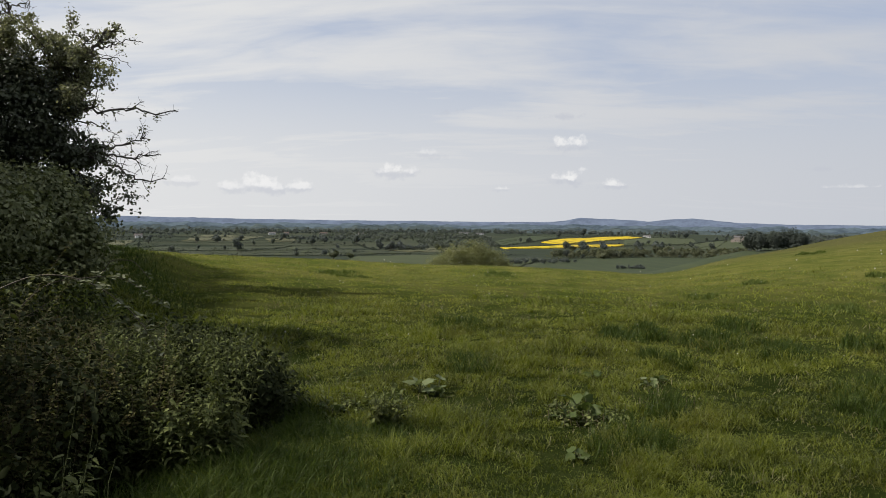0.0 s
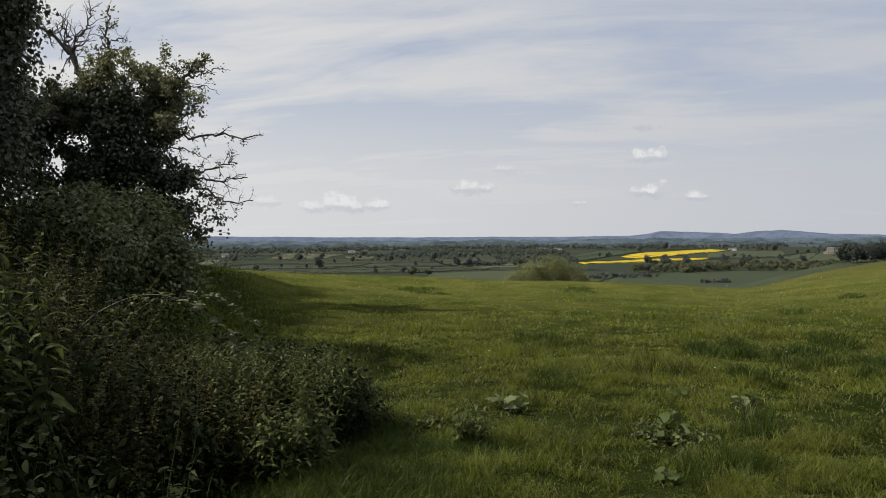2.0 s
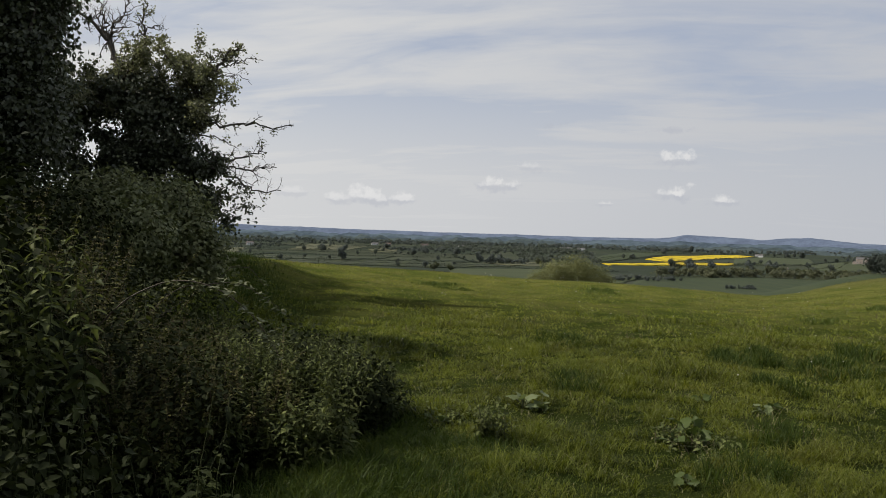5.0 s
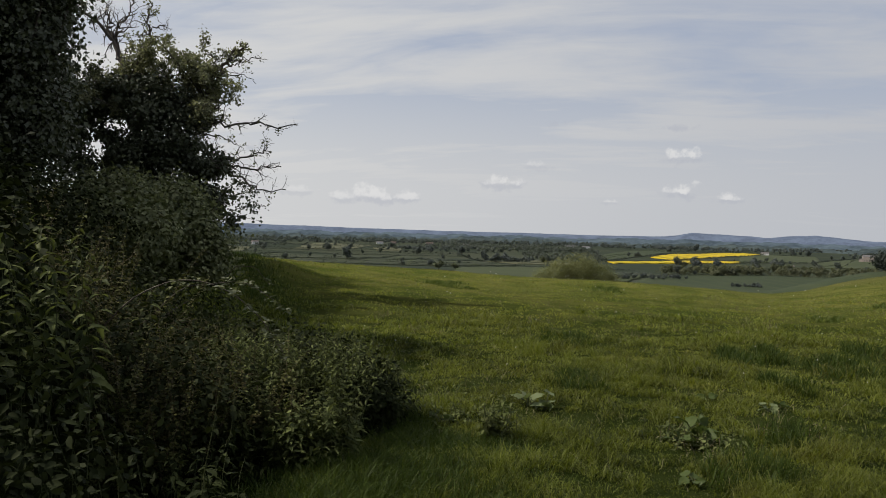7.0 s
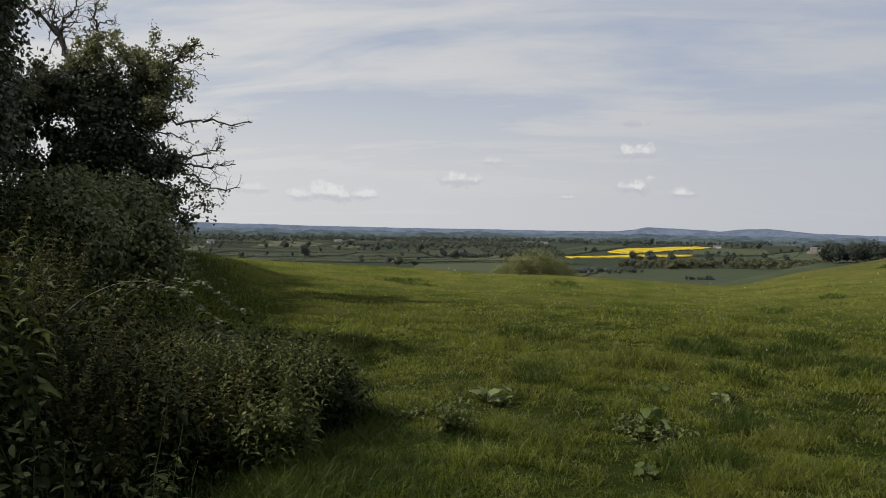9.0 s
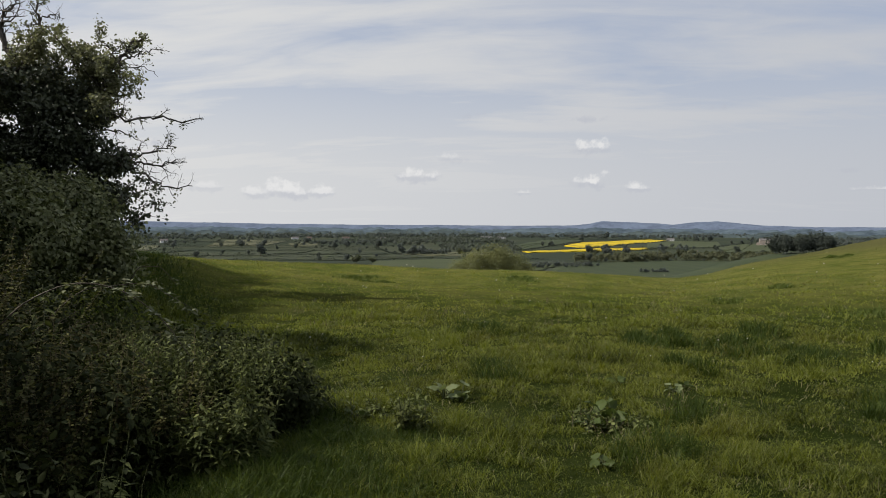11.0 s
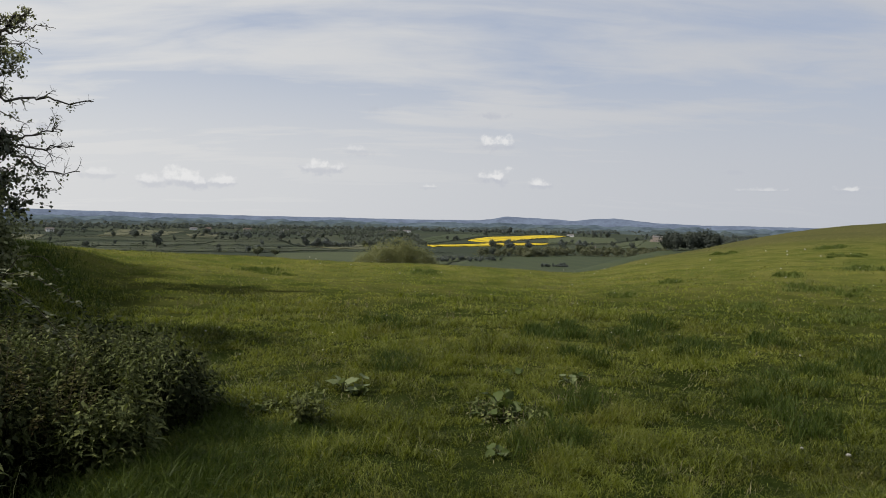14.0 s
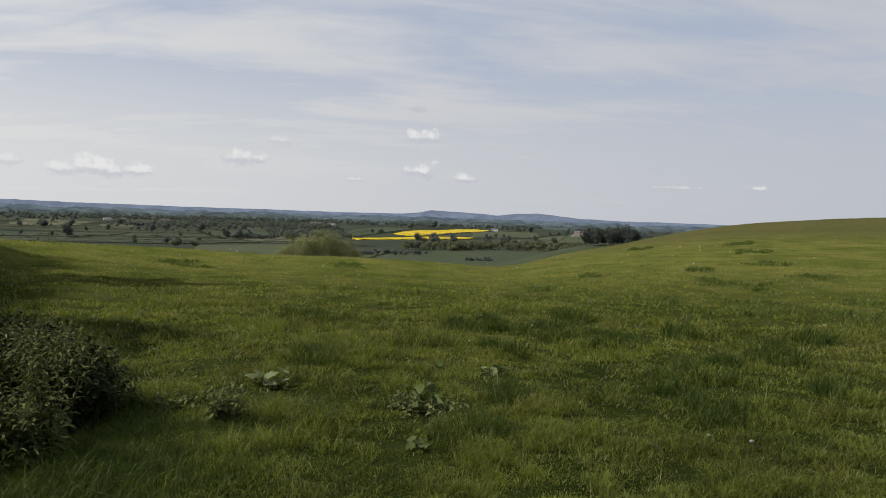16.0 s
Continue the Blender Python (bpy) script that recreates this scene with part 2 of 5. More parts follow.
# Grass colours by distance from the eye, darkest in the nearest band.
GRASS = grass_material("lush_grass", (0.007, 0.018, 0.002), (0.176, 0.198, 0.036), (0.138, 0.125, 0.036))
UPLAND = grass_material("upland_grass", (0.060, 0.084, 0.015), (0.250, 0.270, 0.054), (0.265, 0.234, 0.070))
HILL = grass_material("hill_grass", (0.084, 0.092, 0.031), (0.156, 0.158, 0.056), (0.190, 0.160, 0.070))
# Paler version of rank_grass for tussocks over 14 m from the eye.
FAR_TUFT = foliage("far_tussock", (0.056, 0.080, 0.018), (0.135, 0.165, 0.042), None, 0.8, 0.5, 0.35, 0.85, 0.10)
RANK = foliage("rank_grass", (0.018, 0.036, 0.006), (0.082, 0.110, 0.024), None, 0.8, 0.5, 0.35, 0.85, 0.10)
STRAW = foliage("straw", (0.150, 0.143, 0.068), (0.255, 0.232, 0.128), None, 0.8, 0.6, 0.2, 0.8)
NETTLE = foliage("nettle_leaf", (0.024, 0.036, 0.011), (0.170, 0.192, 0.072), (0.054, 0.060, 0.019), 1.2, 0.6, 0.25, 0.85, 0.08)
CLEAVER = foliage("cleavers_leaf", (0.028, 0.030, 0.009), (0.115, 0.116, 0.038), (0.072, 0.056, 0.022), 1.6, 0.6, 0.2, 0.8, 0.08)
# Bramble leaf coloured far darker than real, to stand for shade in the thicket.
BRAMBLE_SHADED = foliage("bramble_leaf_shaded", (0.010, 0.014, 0.005), (0.034, 0.042, 0.016), None, 1.5, 0.7, 0.15, 0.8, 0.06)
SHOOT_LEAF = foliage("shoot_leaf", (0.060, 0.075, 0.032), (0.210, 0.220, 0.130), None, 1.5, 0.5, 0.25, 0.8, 0.25)
IVY = foliage("ivy_leaf", (0.034, 0.043, 0.025), (0.108, 0.121, 0.074), None, 1.0, 0.42, 0.2, 0.8, 0.35)
HAWTHORN = foliage("hawthorn_leaf", (0.110, 0.114, 0.068), (0.262, 0.264, 0.172), None, 0.8, 0.5, 0.4, 0.8, 0.25)
ELDER = foliage("elder_leaf", (0.060, 0.075, 0.032), (0.270, 0.285, 0.150), None, 0.8, 0.5, 0.3, 0.8)
DOCK = foliage("burdock_leaf", (0.085, 0.112, 0.046), (0.190, 0.220, 0.108), None, 2.0, 0.6, 0.25, 0.8)
DOCK_GREEN = foliage("dock_leaf", (0.038, 0.058, 0.015), (0.092, 0.122, 0.036), None, 2.0, 0.5, 0.3, 0.8)
SPRING = foliage("spring_leaf", (0.130, 0.138, 0.062), (0.235, 0.236, 0.108), None, 0.3, 0.6, 0.45, 0.8)
# Foliage of the plain: leaf colours lightened and greyed to put haze into them.
FAR_DARK = foliage("hazed_leaf_dark", (0.098, 0.114, 0.116), (0.138, 0.153, 0.152), None, 0.02, 0.8, 0.45, 0.5, 0.03)
FAR_MID = foliage("hazed_leaf", (0.100, 0.114, 0.108), (0.138, 0.152, 0.138), None, 0.02, 0.8, 0.45, 0.5, 0.03)
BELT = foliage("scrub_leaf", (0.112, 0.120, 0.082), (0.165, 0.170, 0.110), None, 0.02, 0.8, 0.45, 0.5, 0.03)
FAR_FRESH = foliage("hazed_leaf_fresh", (0.085, 0.094, 0.062), (0.125, 0.132, 0.085), None, 0.02, 0.8, 0.45, 0.5, 0.03)
HEDGE = foliage("hazed_hedge", (0.050, 0.061, 0.055), (0.090, 0.103, 0.090), None, 0.02, 0.8, 0.3, 0.5, 0.03)
BARK = surface("bark", [(0.3, (0.044, 0.038, 0.032)), (0.55, (0.096, 0.084, 0.068)), (0.75, (0.160, 0.148, 0.124))], 6.0, 0.9, 0.8, 45.0)
DEAD = surface("dead_wood", [(0.3, (0.060, 0.050, 0.042)), (0.6, (0.115, 0.100, 0.084)), (0.8, (0.20, 0.18, 0.155))], 8.0, 0.85, 0.6, 60.0)
STEM = surface("dry_stem", [(0.3, (0.077, 0.059, 0.035)), (0.6, (0.140, 0.112, 0.070)), (0.8, (0.210, 0.175, 0.119))], 10.0, 0.8, 0.3, 60.0)
CANE = surface("bramble_cane", [(0.3, (0.06, 0.045, 0.034)), (0.6, (0.105, 0.083, 0.062)), (0.8, (0.17, 0.14, 0.11))], 10.0, 0.6, 0.3, 60.0)
GREEN_STEM = surface("green_stem", [(0.3, (0.035, 0.048, 0.015)), (0.7, (0.085, 0.092, 0.036))], 10.0, 0.7, 0.2, 60.0)
PETAL = surface("white_petal", [(0.3, (0.552, 0.552, 0.510)), (0.7, (0.680, 0.680, 0.646))], 20.0, 0.7, 0.1, 60.0)
SEED = surface("seed_head", [(0.3, (0.315, 0.300, 0.247)), (0.7, (0.465, 0.450, 0.398))], 20.0, 0.9, 0.1, 60.0)
STONE = surface("pale_stone", [(0.3, (0.19, 0.18, 0.16)), (0.7, (0.33, 0.32, 0.29))], 12.0, 0.8, 0.5, 60.0)
RAPE = crop_material("rape_in_flower", (0.42, 0.30, 0.012), (0.50, 0.38, 0.02), 0.006)
WHEAT = crop_material("young_wheat", (0.031, 0.039, 0.022), (0.041, 0.048, 0.028), 0.011)
TEAL = crop_material("winter_wheat", (0.031, 0.043, 0.022), (0.042, 0.053, 0.027), 0.012)
MEADOW = crop_material("meadow", (0.042, 0.054, 0.026), (0.058, 0.067, 0.033))
PALE = crop_material("pale_meadow", (0.070, 0.074, 0.044), (0.092, 0.092, 0.052))
RENDER = surface("white_render", [(0.3, (0.630, 0.630, 0.612)), (0.7, (0.738, 0.738, 0.720))], 0.4, 0.8, 0.1, 4.0)
BRICK = surface("old_brick", [(0.3, (0.27, 0.225, 0.195)), (0.7, (0.38, 0.325, 0.285))], 0.6, 0.85, 0.2, 6.0)
SLATE = surface("roof_slate", [(0.3, (0.09, 0.085, 0.085)), (0.7, (0.16, 0.15, 0.15))], 0.5, 0.7, 0.2, 6.0)
TILE = surface("roof_tile", [(0.3, (0.075, 0.055, 0.046)), (0.7, (0.12, 0.09, 0.075))], 0.5, 0.8, 0.2, 6.0)
PANE = surface("dark_pane", [(0.3, (0.02, 0.025, 0.03)), (0.7, (0.04, 0.045, 0.05))], 0.5, 0.15, 0.0, 6.0, spec=0.6)
RIDGE_NEAR = distance_material("wooded_ridge_haze", (0.030, 0.037, 0.034), (0.032, 0.043, 0.051))
RIDGE_MID = distance_material("blue_ridge_haze", (0.034, 0.043, 0.048), (0.052, 0.071, 0.092))
RIDGE_FAR = distance_material("far_hills_haze", (0.030, 0.038, 0.050), (0.124, 0.150, 0.212))


# ---------------------------------------------------------------- the lie of the land
EYE = 1.65
PLAIN = -42.0
# skyline of the pasture: bearing in degrees, angle above the eye's level, distance of the brow
BROW_AZ = np.array([-180, -60, -35, -16, -4, 5, 13.5, 21.4, 24.0, 26.0, 28.8, 33.0, 37.0, 40.5, 44.6, 50.3, 70, 120, 180])
BROW_EL = np.array([-2.0, -2.0, -2.0, -2.24, -2.78, -3.28, -3.48, -3.72, -3.85, -3.5, -2.57, -1.6, -0.54, 0.07, 0.5, 0.96, 0.6, -1.0, -2.0])
BROW_R = np.array([30, 30, 30, 30, 31, 32, 33, 36, 40, 46, 54, 64, 72, 78, 82, 86, 86, 60, 30.0])


def vnoise(x, y, scale, seed=0):
    """Smooth value noise, -1 to 1."""
    x, y = np.asarray(x, float) / scale, np.asarray(y, float) / scale
    xi, yi = np.floor(x), np.floor(y)
    u, v = x - xi, y - yi
    u, v = u * u * (3 - 2 * u), v * v * (3 - 2 * v)

    def lat(a, b):
        s = np.sin(a * 127.1 + b * 311.7 + seed * 74.7) * 43758.5453
        return (s - np.floor(s)) * 2 - 1
    return (lat(xi, yi) * (1 - u) + lat(xi + 1, yi) * u) * (1 - v) + (lat(xi, yi + 1) * (1 - u) + lat(xi + 1, yi + 1) * u) * v


def ground_z(x, y):
    """Height of the land: pasture, brow, slope down, plain."""
    x, y = np.asarray(x, float), np.asarray(y, float)
    r = np.hypot(x, y)
    az = np.degrees(np.arctan2(x, y))
    el = np.interp(az, BROW_AZ, BROW_EL)
    el = (el * 2 + np.interp(az - 2, BROW_AZ, BROW_EL) + np.interp(az + 2, BROW_AZ, BROW_EL)) / 4
    d = (np.interp(az, BROW_AZ, BROW_R) * 2 + np.interp(az - 4, BROW_AZ, BROW_R) + np.interp(az + 4, BROW_AZ, BROW_R)) / 4
    top = EYE + d * np.tan(np.radians(el - 0.12))
    s = np.clip((r - 7) / (d - 7), 0, 1)
    up = top * s * s * (1.9 - 0.9 * s)
    beyond = np.maximum(r - d, 0)
    fall = np.where(beyond < 40, beyond ** 2 * 0.0035, 5.6 + (beyond - 40) * 0.28)
    z = np.where(r < d, up, np.maximum(top - fall - beyond * np.clip(-el * 0.0175 + 0.004, 0.0, 0.08), PLAIN))
    bumps = 0.035 * vnoise(x, y, 2.3, 1) + 0.02 * vnoise(x, y, 0.8, 2) + 0.09 * vnoise(x, y, 9.0, 3)
    z = z + bumps * np.clip(1 - beyond / 60, 0, 1) * np.clip(r / 8, 0.25, 1)
    # the bank at the foot of the hedge
    b = np.clip((-1.2 - 0.10 * y - x) / 1.6, 0, 1) * np.clip((y + 12) / 4, 0, 1) * np.clip((30 - y) / 8, 0, 1)
    z = z + 0.4 * b * b * (3 - 2 * b)
    # the far country rises a little to the horizon
    far = np.clip((r - 2300) / 2500, 0, 1)
    rise = 8 * far ** 1.5
    roll = (3.0 * vnoise(x, y, 420, 5) + 1.5 * vnoise(x, y, 170, 6)) * np.clip((r - 500) / 500, 0, 1)
    spur = 27 * np.exp(-(((x - 276) / 75) ** 2 + ((y - 441) / 75) ** 2))
    return z + rise + roll + spur


# ---------------------------------------------------------------- mesh tools
rng = np.random.default_rng(7)


def make_mesh(name, verts, faces, material, smooth=False):
    """A mesh from an (n, 3) array and an (m, k) array of corners, k the same for all faces."""
    verts, faces = np.asarray(verts, np.float32), np.asarray(faces, np.int32)
    me = bpy.data.meshes.new(name)
    k = faces.shape[1]
    me.vertices.add(len(verts))
    me.vertices.foreach_set("co", verts.ravel())
    me.loops.add(faces.size)
    me.loops.foreach_set("vertex_index", faces.ravel())
    me.polygons.add(len(faces))
    me.polygons.foreach_set("loop_start", np.arange(0, faces.size, k, dtype=np.int32))
    if smooth:
        me.polygons.foreach_set("use_smooth", np.ones(len(faces), bool))
    me.update(calc_edges=True)
    me.materials.append(material)
    return me


def thing(name, mesh=None, label="", category="", group="", kind="", at=(0, 0, 0)):
    ob = tagged(new(name, mesh), label, category, group, kind)
    ob.location = at
    return ob


def part(name, mesh, parent, label="", kind=""):
    ob = tagged(new(name, mesh), label, kind=kind)
    ob.parent = parent
    return ob


def frames(normal, along=None):
    """Rotation matrices whose z is normal and whose y lies near along (random if none)."""
    z = normal / np.linalg.norm(normal, axis=1, keepdims=True)
    a = rng.normal(size=z.shape) if along is None else np.asarray(along, float)
    y = a - (a * z).sum(1, keepdims=True) * z
    y /= np.maximum(np.linalg.norm(y, axis=1, keepdims=True), 1e-6)
    x = np.cross(y, z)
    return np.stack([x, y, z], 1)


def scatter(template, faces, pos, rot, size):
    """Copies of a small template joined into one array pair. rot rows are the axes."""
    t = np.asarray(template, float)
    size = np.asarray(size, float)
    size = size[:, None] if size.ndim == 1 else size
    local = t[None] * size[:, None, :] if size.shape[1] == 3 else t[None] * size[:, None]
    v = np.einsum("nkj,njc->nkc", local, rot) + pos[:, None]
    f = np.asarray(faces)[None] + (np.arange(len(pos)) * len(t))[:, None, None]
    return v.reshape(-1, 3), f.reshape(-1, f.shape[2])


# leaf outlines lie along y, folded a little along the midrib
OVAL = ([(0, 0, 0), (0.26, 0.3, 0.06), (0.22, 0.65, 0.05), (0, 1, -0.08), (-0.22, 0.65, 0.05), (-0.26, 0.3, 0.06), (0, 0.5, 0)],
        [(0, 1, 6), (1, 2, 6), (2, 3, 6), (3, 4, 6), (4, 5, 6), (5, 0, 6)])
TOOTHED = ([(0, 0, 0), (0.30, 0.12, 0.03), (0.22, 0.30, 0.04), (0.30, 0.40, 0.03), (0.18, 0.58, 0.03), (0.20, 0.70, 0.0), (0, 1, -0.14),
            (-0.20, 0.70, 0.0), (-0.18, 0.58, 0.03), (-0.30, 0.40, 0.03), (-0.22, 0.30, 0.04), (-0.30, 0.12, 0.03), (0, 0.45, -0.03)],
           [(i, i + 1, 12) for i in range(11)] + [(11, 0, 12)])
NETTLE_LEAF = ([(0, 0, 0), (0.19, 0.14, 0.04), (0.15, 0.30, 0.03), (0.19, 0.38, 0.03), (0.10, 0.58, 0.02), (0.12, 0.66, 0.0), (0, 1, -0.20),
                (-0.12, 0.66, 0.0), (-0.10, 0.58, 0.02), (-0.19, 0.38, 0.03), (-0.15, 0.30, 0.03), (-0.19, 0.14, 0.04), (0, 0.45, -0.03)],
               [(i, i + 1, 12) for i in range(11)] + [(11, 0, 12)])


def broad_leaf():
    """A heart-shaped leaf with a wavy rim: a small grid along its midrib."""
    v, f = [], []
    for i in range(7):
        u = i / 6
        w = 0.46 * math.sin(math.pi * min(1, u ** 0.62 * 0.97 + 0.03)) + 0.02
        for k in range(5):
            s = (k - 2) / 2
            ripple = 0.05 * math.sin(9 * u + 3 * s) * abs(s) + 0.035 * math.sin(17 * u - 2 * s) * s * s
            v.append((w * s, u - 0.10 * abs(s) * (1 - u), 0.10 * abs(s) + ripple - 0.22 * u * u))
    for i in range(6):
        for k in range(4):
            a = i * 5 + k
            f.append((a, a + 1, a + 6, a + 5))
    return v, f


DIAMOND = ([(0, 0, 0), (0.42, 0.42, 0.08), (0, 1, -0.06), (-0.42, 0.42, 0.08)], [(0, 1, 2), (0, 2, 3)])
SPRAY = ([(-0.5, 0, 0), (0.5, 0.1, 0.1), (0.1, 0.9, 0), (-0.1, 0.2, 0.35), (0.7, 0.5, 0.3), (-0.2, 1.0, 0.25), (-0.7, 0.5, -0.1)],
         [(0, 1, 2), (3, 4, 5), (0, 3, 6)])


def tube(points, radii, sides=6):
    """Tapered limb along a polyline."""
    p = np.asarray(points, float)
    r = np.asarray(radii, float)
    d = np.gradient(p, axis=0)
    d /= np.maximum(np.linalg.norm(d, axis=1, keepdims=True), 1e-9)
    ref = np.where(np.abs(d[:, 2:3]) > 0.9, [[1.0, 0, 0]], [[0, 0, 1.0]])
    u = np.cross(d, ref)
    u /= np.linalg.norm(u, axis=1, keepdims=True)
    w = np.cross(d, u)
    a = np.linspace(0, 2 * np.pi, sides, endpoint=False)
    v = p[:, None] + r[:, None, None] * (np.cos(a)[None, :, None] * u[:, None] + np.sin(a)[None, :, None] * w[:, None])
    i = np.arange(len(p) - 1)[:, None] * sides
    k = np.arange(sides)[None]
    k2 = (k + 1) % sides
    f = np.stack([i + k, i + k2, i + sides + k2, i + sides + k], -1).reshape(-1, 4)
    return v.reshape(-1, 3), f


def joined(pieces):
    vs, fs, n = [], [], 0
    for v, f in pieces:
        vs.append(v)
        fs.append(np.asarray(f) + n)
        n += len(v)
    return np.concatenate(vs), np.concatenate(fs)


def wander(start, direction, length, steps, bend=0.25, droop=0.0):
    """A crooked line that grows from start."""
    p, d = [np.array(start, float)], np.array(direction, float)
    d /= np.linalg.norm(d)
    for _ in range(steps):
        d = d + rng.normal(size=3) * bend + np.array([0, 0, -droop])
        d /= np.linalg.norm(d)
        p.append(p[-1] + d * length / steps)
    return np.array(p)


def smooth_line(pts, n):
    """Evenly spaced points on a rounded line through a few guides."""
    p = np.asarray(pts, float)
    t = np.linspace(0, len(p) - 1, n)
    out = np.stack([np.interp(t, np.arange(len(p)), p[:, i]) for i in range(3)], 1)
    for _ in range(2):
        out[1:-1] = (out[:-2] + 2 * out[1:-1] + out[2:]) / 4
    return out


def twigs(line, radius, count, length, levels=2, spread=0.9, lift=0.2, into=None, tips=None, sides=5, start=0.25, second=0):
    """Side shoots along a limb, and theirs in turn. Fills into with tubes and tips with points."""
    for _ in range(count):
        t = rng.uniform(start, 1.0)
        k = int(t * (len(line) - 1))
        base = line[k]
        along = line[min(k + 1, len(line) - 1)] - line[max(k - 1, 0)]
        along /= max(np.linalg.norm(along), 1e-6)
        d = along * 0.6 + rng.normal(size=3) * spread + np.array([0, 0, lift])
        ln = length * rng.uniform(0.5, 1.1) * (1.15 - 0.5 * t)
        steps = 5
        sub = wander(base, d, ln, steps, 0.28, 0.02)
        r0 = radius * rng.uniform(0.4, 0.6) * (1.1 - 0.5 * t)
        into.append(tube(sub, np.linspace(r0, r0 * 0.3, steps + 1), sides))
        if tips is not None:
            tips.extend(sub[1:])
        if levels > 1:
            twigs(sub, r0, second or max(2, count // 2), ln * 0.55, levels - 1, spread, lift, into, tips, 4, 0.2)


def blob_points(blobs, count, shell=0.55):
    """Points in the outer shell of a cluster of lumpy ellipsoids (x, y, z, rx, ry, rz), weighted by size; also the way outwards."""
    b = np.asarray(blobs, float)
    w = (b[:, 3] * b[:, 5]) / (b[:, 3] * b[:, 5]).sum()
    k = rng.choice(len(b), count, p=w)
    d = rng.normal(size=(count, 3))
    d /= np.linalg.norm(d, axis=1, keepdims=True)
    lump = 1 + 0.22 * np.sin(d[:, 0] * 5 + k) * np.cos(d[:, 1] * 4 + 2 * k) + 0.16 * np.sin(d[:, 2] * 9 + d[:, 0] * 7 + k)
    rad = (shell + (1 - shell) * rng.random(count)) * lump
    return b[k, :3] + d * b[k, 3:] * rad[:, None], d


# ---------------------------------------------------------------- land
def make_land():
    """One sheet from the feet to the horizon, finer where the camera looks."""
    az = np.radians(np.concatenate([np.arange(-34, 56, 0.5), np.arange(56, 326, 6.0)]))
    r = np.concatenate([[0.0, 0.4], np.geomspace(1.0, 120, 120), np.geomspace(125, 4900, 130)])
    a, q = np.meshgrid(az, r)
    x, y = q * np.sin(a), q * np.cos(a)
    v = np.stack([x, y, ground_z(x, y)], -1).reshape(-1, 3)
    n, m = len(az), len(r)
    i, k = np.meshgrid(np.arange(m - 1), np.arange(n), indexing="ij")
    k2 = (k + 1) % n
    f = np.stack([i * n + k, (i + 1) * n + k, (i + 1) * n + k2, i * n + k2], -1).reshape(-1, 4)
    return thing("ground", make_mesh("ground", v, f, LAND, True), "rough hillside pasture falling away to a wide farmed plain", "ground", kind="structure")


make_land()


def on_land(x, y):
    return float(ground_z(x, y))


def make_field(corners, material, label, tall=0.8):
    """A standing crop: a low slab with a broken edge, draped over the land."""
    c = np.asarray(corners, float)
    n, rings = 40, 26
    t = np.linspace(0, len(c), n * 2, endpoint=False)
    k = t.astype(int)
    f = (t - k)[:, None]
    edge = c[k % len(c)] * (1 - f) + c[(k + 1) % len(c)] * f
    mid = c.mean(0)
    edge = edge + rng.normal(size=edge.shape) * 2.0
    s = np.linspace(0, 1, rings)[:, None, None]
    p = mid + (edge - mid)[None] * s
    m = len(edge)
    top = np.concatenate([p.reshape(-1, 2), edge])
    z = ground_z(top[:, 0], top[:, 1]) + np.concatenate([np.full(rings * m, tall), np.full(m, -1.0)])
    v = np.column_stack([top, z])
    i, j = np.meshgrid(np.arange(rings), np.arange(m), indexing="ij")
    j2 = (j + 1) % m
    fc = np.stack([i * m + j, i * m + j2, (i + 1) * m + j2, (i + 1) * m + j], -1).reshape(-1, 4)
    return thing("crop_field", make_mesh("crop_field", v, fc, material), label, "field", "fields of the plain")


make_field([(420, 1500), (600, 1880), (905, 2240), (850, 1985), (545, 1540), (445, 1425)], RAPE, "bright yellow field of flowering rape", 1.3)
make_field([(284, 1275), (445, 1400), (575, 1440), (545, 1370), (405, 1275), (275, 1195)], RAPE, "narrow yellow strip of flowering rape", 1.3)
make_field([(310, 1480), (540, 2150), (735, 2400), (590, 1930), (425, 1560), (300, 1350)], TEAL, "dark green field of winter wheat", 0.6)
make_field([(730, 1820), (870, 1975), (1042, 2080), (760, 1490), (565, 1420)], MEADOW, "light green meadow beside the rape")
make_field([(725, 1456), (1000, 1800), (1060, 1810), (760, 1300), (620, 1230)], MEADOW, "light green hillside meadow below a farm")
make_field([(225, 800), (253, 825), (386, 895), (520, 870), (600, 640), (400, 400), (140, 400), (160, 640)], TEAL, "blue-green field of young wheat below the brow", 0.5)
# This meadow takes the pale colour in place of brighter sunlight.
make_field([(-296, 1490), (-360, 2100), (-193, 1990), (-190, 1530)], PALE, "meadow among hedges, coloured pale to stand for sunlight")
make_field([(-168, 1780), (-103, 1850), (-85, 1540), (-132, 1490)], PALE, "pale olive meadow among hedges")
make_field([(-270, 1200), (-166, 1250), (-60, 1280), (40, 1110), (-110, 1000), (-290, 1010)], WHEAT, "grey-green hedged field of young corn")
make_field([(-300, 980), (-130, 975), (60, 1070), (100, 960), (0, 880), (-300, 860)], WHEAT, "grey-green hedged field of young corn")
make_field([(70, 1120), (150, 1240), (250, 1160), (160, 1040), (100, 1020)], PALE, "pale olive meadow among hedges")
make_field([(-560, 1500), (-380, 1480), (-330, 1230), (-500, 1180)], PALE, "pale olive meadow among hedges")
make_field([(20, 860), (130, 900), (220, 790), (150, 650), (0, 640)], MEADOW, "rough green meadow below the brow")


